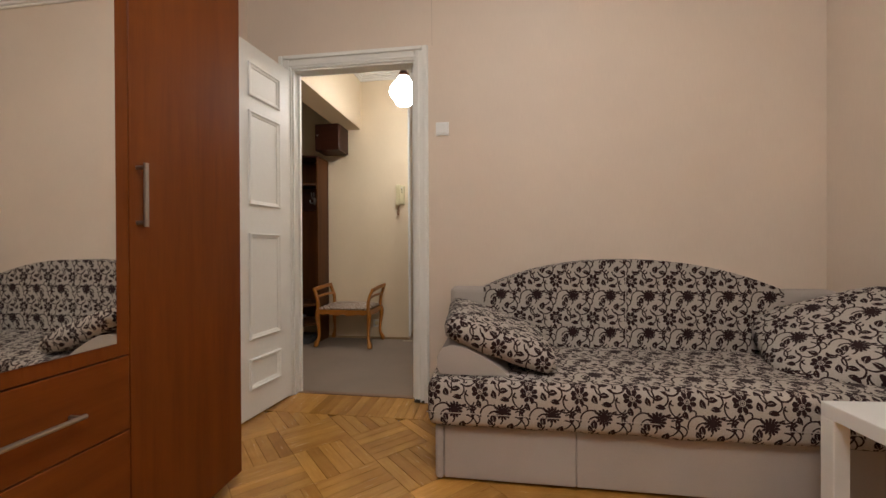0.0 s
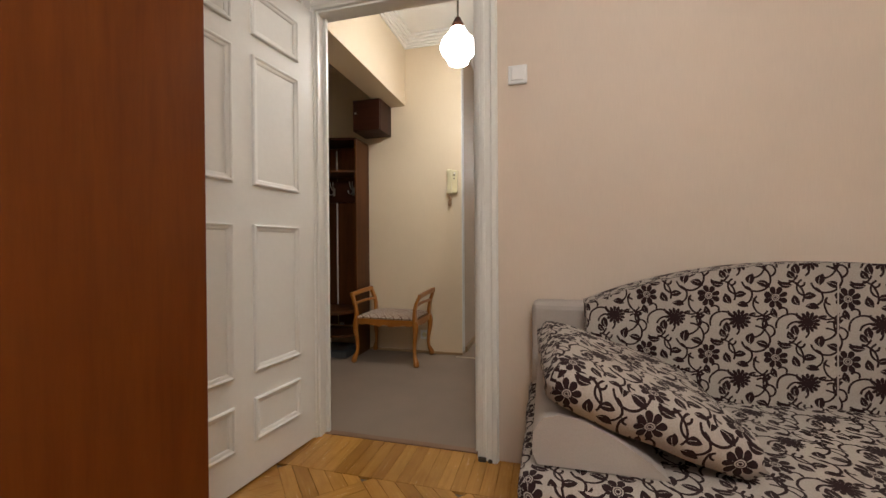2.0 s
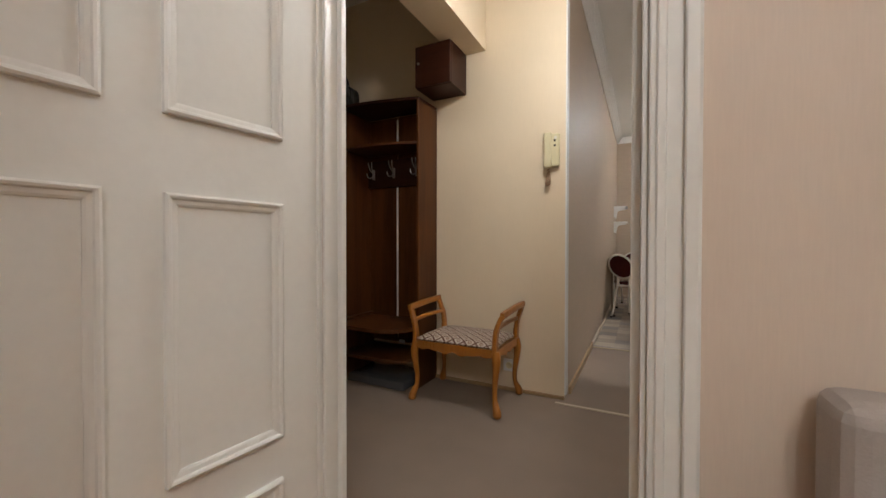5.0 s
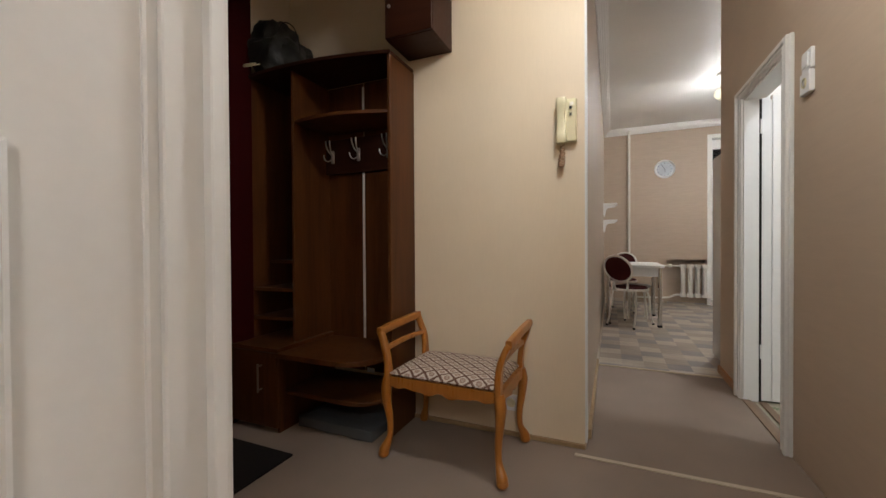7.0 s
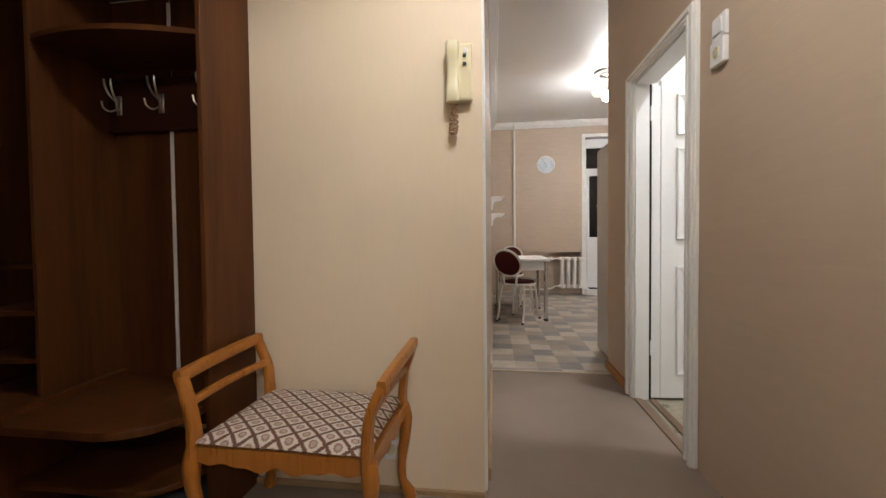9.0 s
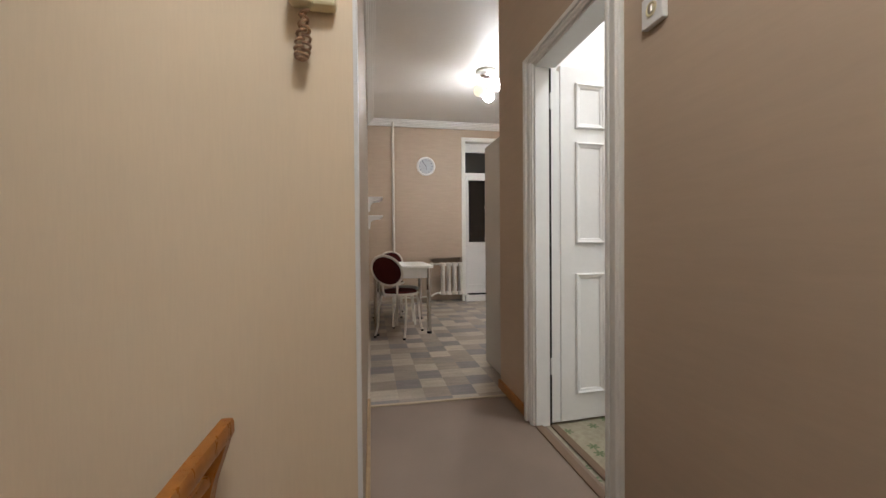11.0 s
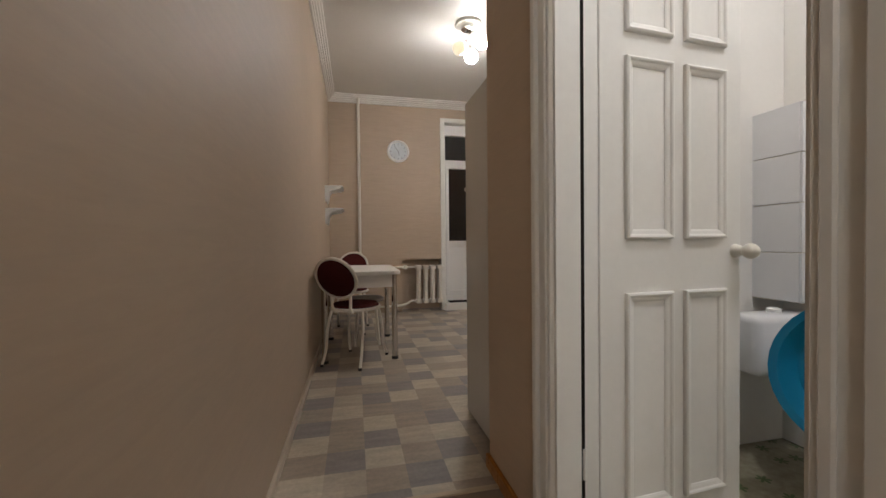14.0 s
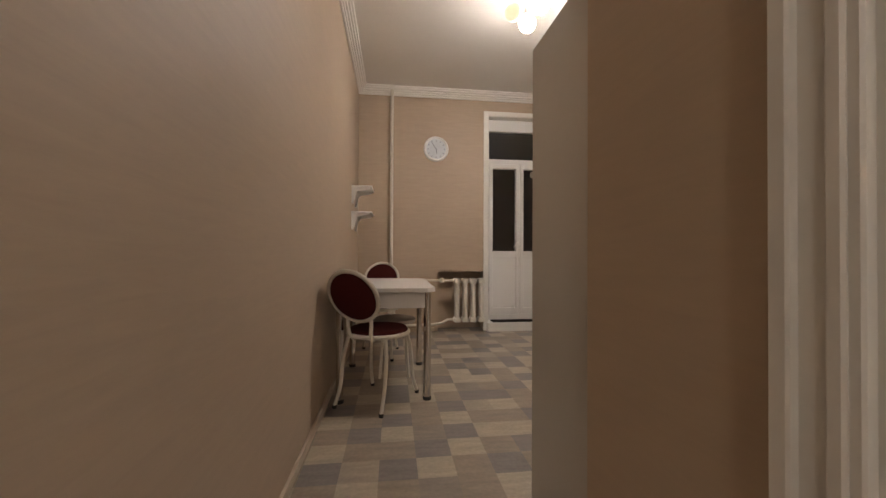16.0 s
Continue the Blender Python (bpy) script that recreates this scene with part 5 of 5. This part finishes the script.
def round_chair():
    """White tube chair with a round burgundy seat and an oval back; it faces +y."""
    ob = thing("kitchen_chair", "white tubular chair with round burgundy seat and back", "chair", group="chairs round the kitchen table")
    z = 0.427
    seat = part("seat", lathe(bmesh.new(), [(0.15, z - 0.01), (0.178, z), (0.183, z + 0.012), (0.172, z + 0.028), (0.10, z + 0.038), (0.01, z + 0.040)], 32), M_VELVET, ob, "round burgundy velvet pad", True)
    ring = [(0.186 * math.cos(a), 0.186 * math.sin(a), z - 0.004) for a in (2 * math.pi * k / 32 for k in range(33))]
    part("seat_ring", tube(bmesh.new(), ring, 0.013, 8), M_ENAMEL, ob, "white tube ring", True)
    for sx in (-1, 1):
        part("leg", tube(bmesh.new(), smooth_path([(sx * 0.13, 0.125, z - 0.01), (sx * 0.150, 0.150, 0.30), (sx * 0.158, 0.165, 0.12), (sx * 0.17, 0.20, 0.012)], 5), 0.011, 10), M_ENAMEL, ob, "", True)
        part("leg", tube(bmesh.new(), smooth_path([(sx * 0.13, -0.13, z - 0.01), (sx * 0.150, -0.155, 0.28), (sx * 0.152, -0.18, 0.12), (sx * 0.16, -0.225, 0.012)], 5), 0.011, 10), M_ENAMEL, ob, "", True)
        part("back_post", tube(bmesh.new(), smooth_path([(sx * 0.07, -0.165, z - 0.02), (sx * 0.075, -0.20, z + 0.02), (sx * 0.08, -0.205, z + 0.08), (sx * 0.075, -0.21, z + 0.13)], 5), 0.011, 10), M_ENAMEL, ob, "", True)
        for y in (0.20, -0.225):
            part("foot_cap", lathe(bmesh.new(), [(0.013, 0.0), (0.014, 0.02)], 10, (sx * (0.17 if y > 0 else 0.16), y, 0)), M_BLACK, ob, "black foot cap")
    back = moved(lathe(bmesh.new(), [(0.155, -0.014), (0.165, 0.0), (0.155, 0.012), (0.06, 0.018), (0.01, 0.018)], 32), pose(0, -0.268, z + 0.243, -66) @ Matrix.Diagonal((0.93, 0.93, 1, 1)))
    part("backrest", back, M_VELVET, ob, "oval burgundy velvet back", True)
    rim = [(0.160 * math.cos(a), 0.160 * math.sin(a), 0) for a in (2 * math.pi * k / 36 for k in range(37))]
    part("back_ring", moved(tube(bmesh.new(), rim, 0.013, 8), pose(0, -0.268, z + 0.243, -66)), M_ENAMEL, ob, "white tube ring", True)
    return ob


chair = round_chair()
chair.matrix_basis = pose(-0.622, 7.15, 0, 0, 0, -30)
copy_thing(chair, pose(-0.68, 8.22, 0, 0, 0, 172))
stool = thing("stool", "round grey-topped stool on white tube legs", "stool", (-0.52, 7.66, 0))
part("seat", lathe(bmesh.new(), [(0.15, 0.395), (0.16, 0.405), (0.16, 0.42), (0.14, 0.43), (0.01, 0.43)], 28), paint("grey_vinyl", (0.33, 0.31, 0.29), 0.5), stool, "grey round seat", True)
for k in range(4):
    a = math.pi / 4 + k * math.pi / 2
    part("leg", tube(bmesh.new(), [(0.11 * math.cos(a), 0.11 * math.sin(a), 0.40), (0.15 * math.cos(a), 0.15 * math.sin(a), 0.0)], 0.010, 8), M_ENAMEL, stool, "", True)


def fridge():
    ob = thing("fridge", "tall off-white fridge freezer beside the corridor wall", "fridge", (-0.036, 5.545, 0))
    W, D, H = 0.485, 0.58, 1.66
    part("body", solid(0.035, D, 0, W, 0.02, H, 0.006, 2), M_FRIDGE, ob)
    part("plinth", solid(0.05, D - 0.05, 0.02, W - 0.02, 0.0, 0.02), M_BLACK, ob)
    part("door", solid(0, 0.032, 0.0, W, 0.016, H, 0.007, 3), M_FRIDGE, ob)
    part("hinge", solid(-0.004, 0.03, W - 0.002, W + 0.012, 1.195, 1.215, 0.003), M_STEEL, ob)


fridge()


def wall_shelf(z, y0=8.47, y1=8.85):
    ob = thing("wall_shelf", "small white wall shelf on a bracket", "shelf", (X_CORR, y0, z), group="kitchen wall shelves")
    part("board", solid(0, 0.195, 0, y1 - y0, 0, 0.016, 0.002), M_TABLE, ob)
    for y in (0.02,):
        bm = bmesh.new()
        prism(bm, [(0.0, 0.0), (0.0, -0.16), (0.02, -0.16), (0.035, -0.06), (0.06, -0.03), (0.17, -0.018), (0.17, 0.0)], 0, 0.018, 0.002)
        part("bracket", moved(bm, pose(0, y + 0.018, 0, 90)), M_TABLE, ob, "white bracket")
    bm2 = bmesh.new()
    prism(bm2, [(0.0, 0.0), (0.0, -0.16), (0.02, -0.16), (0.035, -0.06), (0.06, -0.03), (0.17, -0.018), (0.17, 0.0)], 0, 0.018, 0.002)
    part("bracket", moved(bm2, pose(0, y1 - y0 - 0.02, 0, 90)), M_TABLE, ob, "white bracket")


wall_shelf(1.55)
wall_shelf(1.30)


def clock():
    ob = thing("wall_clock", "round white wall clock with a pale face", "clock", (-0.04, Y_FAR, 2.14))
    ob.matrix_basis = pose(-0.04, Y_FAR, 2.14, 90, 0, 0)
    part("case", lathe(bmesh.new(), [(0.145, 0.0), (0.148, 0.02), (0.135, 0.034), (0.118, 0.022), (0.118, 0.012)], 40), M_PVC, ob, "white round case", True)
    face = part("face", lathe(bmesh.new(), [(0.12, 0.010), (0.118, 0.016)], 40), paint("clock_face", (0.46, 0.49, 0.54), 0.4, 0.5, 0.15, 20), ob, "pale mottled face")
    for k in range(12):
        a = k * math.pi / 6
        part("hour_mark", moved(solid(-0.004, 0.004, 0.088, 0.108, 0.016, 0.0175), pose(0, 0, 0, 0, 0, math.degrees(a))), plain("clock_ink", (0.12, 0.13, 0.16), 0.5) if k == 0 else bpy.data.materials["clock_ink"], face)
    for ang, ln in ((35, 0.085), (190, 0.055)):
        part("clock_hand", moved(solid(-0.004, 0.004, -0.012, ln, 0.018, 0.0195), pose(0, 0, 0, 0, 0, ang)), bpy.data.materials["clock_ink"], ob, "dark pointer")


clock()
structure("riser_pipe", tube(bmesh.new(), [(-0.555, Y_FAR - 0.045, 0.0), (-0.555, Y_FAR - 0.045, CEIL)], 0.019, 14), M_ENAMEL, "beige painted heating riser pipe", "pipe", True)


def radiator():
    ob = thing("radiator", "white ribbed cast-iron radiator on the kitchen wall", "radiator", (0.16, Y_FAR - 0.07, 0))
    for k in range(4):
        x = 0.045 + k * 0.095
        bm = bmesh.new()
        for dy in (-0.035, 0.035):
            tube(bm, [(x, dy, 0.13), (x, dy, 0.61)], 0.026, 12)
        for z in (0.145, 0.595):
            box(bm, x - 0.038, x + 0.038, -0.06, 0.06, z - 0.028, z + 0.028, 0.012, 3)
        part("section", bm, M_ENAMEL, ob, "", True)
    part("feed_pipe", tube(bmesh.new(), smooth_path([(0.01, 0, 0.60), (-0.12, 0.0, 0.60), (-0.40, 0.01, 0.605), (-0.70, 0.02, 0.61)], 4), 0.013, 10), M_ENAMEL, ob, "", True)
    part("return_pipe", tube(bmesh.new(), smooth_path([(0.01, 0, 0.145), (-0.06, 0, 0.145), (-0.16, 0.0, 0.10), (-0.40, 0.02, 0.085), (-0.70, 0.02, 0.085)], 4), 0.014, 10), M_ENAMEL, ob, "", True)
    part("valve", lathe(bmesh.new(), [(0.02, 0.575), (0.026, 0.58), (0.026, 0.62), (0.02, 0.628)], 12, (-0.13, 0, 0)), M_ENAMEL, ob, "", True)


radiator()


def balcony_door():
    ob = thing("balcony_door", "white plastic double balcony door with dark night glass", "door", (KDX0, Y_FAR, 0), kind="structure")
    W, H, y = KDX1 - KDX0, KDZ, 0.10
    part("trim", boxes((-0.055, 0.0, -0.015, 0.0, 0, H + 0.055), (W, W + 0.055, -0.015, 0.0, 0, H + 0.055), (0.0, W, -0.015, 0.0, H, H + 0.055), bevel=0.003), M_WHITE, ob, "white painted surround")
    part("reveal", boxes((0, 0.006, -0.005, 0.30, 0.102, H), (W - 0.006, W, -0.005, 0.30, 0.102, H), (0.006, W - 0.006, -0.005, 0.30, H - 0.006, H)), M_WHITE, ob)
    part("frame", boxes((0.006, 0.035, y, y + 0.06, 0.102, H - 0.15), (W - 0.035, W - 0.006, y, y + 0.06, 0.102, H - 0.15), (0.006, W - 0.006, y, y + 0.06, H - 0.15, H - 0.007), (0.035, W - 0.035, y, y + 0.06, 2.015, 2.075), (0.035, W - 0.035, y, y + 0.06, 0.102, 0.17), bevel=0.002), M_PVC, ob, "white plastic frame")
    part("pane", solid(0.035, W - 0.035, y + 0.025, y + 0.031, 2.075, H - 0.15), M_GLASS, ob, "dark transom pane")
    half = (W - 0.07) / 2
    for k in range(2):
        a = 0.035 + k * half
        w = 0.048
        lf = part("leaf", boxes((a + 0.002, a + w, y - 0.012, y + 0.055, 0.172, 2.013), (a + half - w, a + half - 0.002, y - 0.012, y + 0.055, 0.172, 2.013), (a + w, a + half - w, y - 0.012, y + 0.055, 0.172, 0.25), (a + w, a + half - w, y - 0.012, y + 0.055, 0.86, 0.945), (a + w, a + half - w, y - 0.012, y + 0.055, 1.958, 2.013), bevel=0.003), M_PVC, ob, "white plastic door leaf")
        part("panel", solid(a + w, a + half - w, y + 0.008, y + 0.03, 0.25, 0.86), M_PVC, lf)
        part("pane", solid(a + w, a + half - w, y + 0.018, y + 0.024, 0.945, 1.958), M_GLASS, lf, "dark night glass")
        if k == 0:
            part("handle", tube(bmesh.new(), smooth_path([(a + half - 0.035, y - 0.012, 1.05), (a + half - 0.035, y - 0.045, 1.05), (a + half - 0.05, y - 0.05, 1.04), (a + half - 0.09, y - 0.05, 0.99)], 4), 0.009, 8), M_PVC, lf, "white lever handle", True)
    part("sill_step", solid(-0.02, W + 0.02, -0.10, 0.29, 0.0, 0.10, 0.006, 2), M_WHITE, ob, "white painted door step")


balcony_door()
tagged(part("doormat", solid(0.64, 1.2, Y_FAR - 0.07, Y_FAR + 0.08, 0.101, 0.111, 0.003), M_MATT, None), "dark mat lying on the balcony door step", "doormat")
structure("backdrop_balcony", boxes((-0.6, 3.2, Y_FAR + 1.5, Y_FAR + 1.6, -0.1, 3.0)), plain("night_wall", (0.05, 0.05, 0.055), 0.8), "dark balcony parapet outside the door", "backdrop")

# ---- toilet ----
def toilet_tiles():
    ob = thing("wall_tiling", "white glazed tiles on a boxed-in pipe duct", "tiles", (1.12, 5.21, 0.66), kind="structure")
    part("duct", solid(0.008, 0.179, 0.008, 0.206, 0.0, 0.81), M_PLASTER, ob)
    me = mesh("tile", solid(0.001, 0.175, 0, 0.007, 0.001, 0.200, 0.0015), M_TILE)
    me2 = mesh("tile", solid(0, 0.007, 0.001, 0.200, 0.001, 0.200, 0.0015), M_TILE)
    for j in range(4):
        t = new("tile", me)
        t.parent, t.location = ob, (0.001, 0, 0.003 + j * 0.2025)
        t2 = new("tile", me2)
        t2.parent, t2.location = ob, (0, 0.007, 0.003 + j * 0.2025)


toilet_tiles()


def toilet_bowl():
    ob = thing("toilet", "white toilet with a lidded cistern", "toilet", (1.06, 4.98, 0))
    prof = [(0.11, 0.0), (0.10, 0.08), (0.11, 0.2), (0.17, 0.33), (0.185, 0.39), (0.18, 0.405), (0.14, 0.40), (0.10, 0.30), (0.02, 0.27)]
    part("bowl", moved(lathe(bmesh.new(), prof, 28), Matrix.Diagonal((1, 1.25, 1, 1))), M_TILE, ob, "white ceramic bowl", True)
    part("cistern", solid(-0.17, 0.15, 0.22, 0.36, 0.38, 0.62, 0.03, 3), M_TILE, ob, "white ceramic cistern", True)
    part("button", lathe(bmesh.new(), [(0.025, 0.62), (0.025, 0.635), (0.015, 0.64)], 16, (0, 0.29, 0)), M_PVC, ob, "", True)


toilet_bowl()
basin = tagged(part("plastic_basin", moved(lathe(bmesh.new(), [(0.10, 0.0), (0.13, 0.01), (0.155, 0.10), (0.165, 0.105), (0.15, 0.098), (0.12, 0.02), (0.02, 0.015)], 36), pose(0, 0, 0)), M_BLUE, None, smooth=True), "blue plastic basin leaning against the toilet", "basin")
basin.matrix_basis = pose(0.925, 4.86, 0.49, 80, 0, -60) @ Matrix.Diagonal((1.55, 1.5, 0.8, 1))


def bath_mat():
    m, nt, b = material("zebra_pile", 0.95, 0, 0.1)
    w = nd(nt, "ShaderNodeTexWave", Scale=5.0, Distortion=9.0, Detail=2.0)
    nt.links.new(coords(nt), w.inputs["Vector"])
    nt.links.new(ramp(nt, w.outputs[1], [(0.45, (0.02, 0.018, 0.016)), (0.55, (0.45, 0.42, 0.37))]), b.inputs["Base Color"])
    bump(nt, b, noise_of(nt, coords(nt), 250.0, 2), 0.8, 0.004)
    tagged(part("bath_mat", solid(0.50, 0.92, 4.40, 4.92, 0.0, 0.014, 0.004, 2), m, None), "black and white patterned mat on the toilet floor", "mat")


bath_mat()

# ---- parquet, last ----
def parquet():
    fl = bpy.data.objects["floor"]
    S, N = 0.285, 5
    w = S / N
    me = mesh("plank", solid(-S / 2 + 0.0006, S / 2 - 0.0006, -w / 2 + 0.0006, w / 2 - 0.0006, -0.012, 0.0, 0.0010), M_OAK)
    mb = mesh("plank", solid(-0.15 + 0.0006, 0.15 - 0.0006, -w / 2 + 0.0006, w / 2 - 0.0006, -0.012, 0.0, 0.0010), M_OAK)
    rng = random.Random(5)

    def put(data, x, y, rz, lift=0.0):
        o = new("plank", data)
        o.parent = fl
        o.matrix_basis = pose(x, y, rng.uniform(-0.0008, 0.0) + lift, 0, 0, rz)

    # border row along the door wall
    x = -1.62
    while x < -0.1:
        put(mb, x + w / 2, 2.29, 90, 0.0018)
        x += w
    c = math.sqrt(0.5)
    rest = bmesh.new()
    for i in range(-16, 17):
        for j in range(-16, 17):
            ox, oy = 0.05 + (i * S) * c - (j * S) * c, 0.9 + (i * S) * c + (j * S) * c
            turn = 45 if (i + j) % 2 else 135
            for n in range(N):
                off = (n - (N - 1) / 2) * w
                a = radians(turn)
                x, y = ox - off * math.sin(a), oy + off * math.cos(a)
                if y > 2.20 or y < LY0 or x < LX0 or x > LX1:
                    continue
                if x < -0.05 and x > -1.3 and 0.5 < y:
                    put(me, x, y, turn)
                else:
                    b = solid(-S / 2, S / 2, -w / 2 + 0.0004, w / 2 - 0.0004, -0.011, -0.0005)
                    moved(b, pose(x, y, 0, 0, 0, turn))
                    tmp = [[v.co.copy() for v in f.verts] for f in b.faces]
                    b.free()
                    for f in tmp:
                        rest.faces.new([rest.verts.new(p) for p in f])
    r = part("plank_field", rest, M_OAK, fl)
    r["kind"] = "stuff"


parquet()
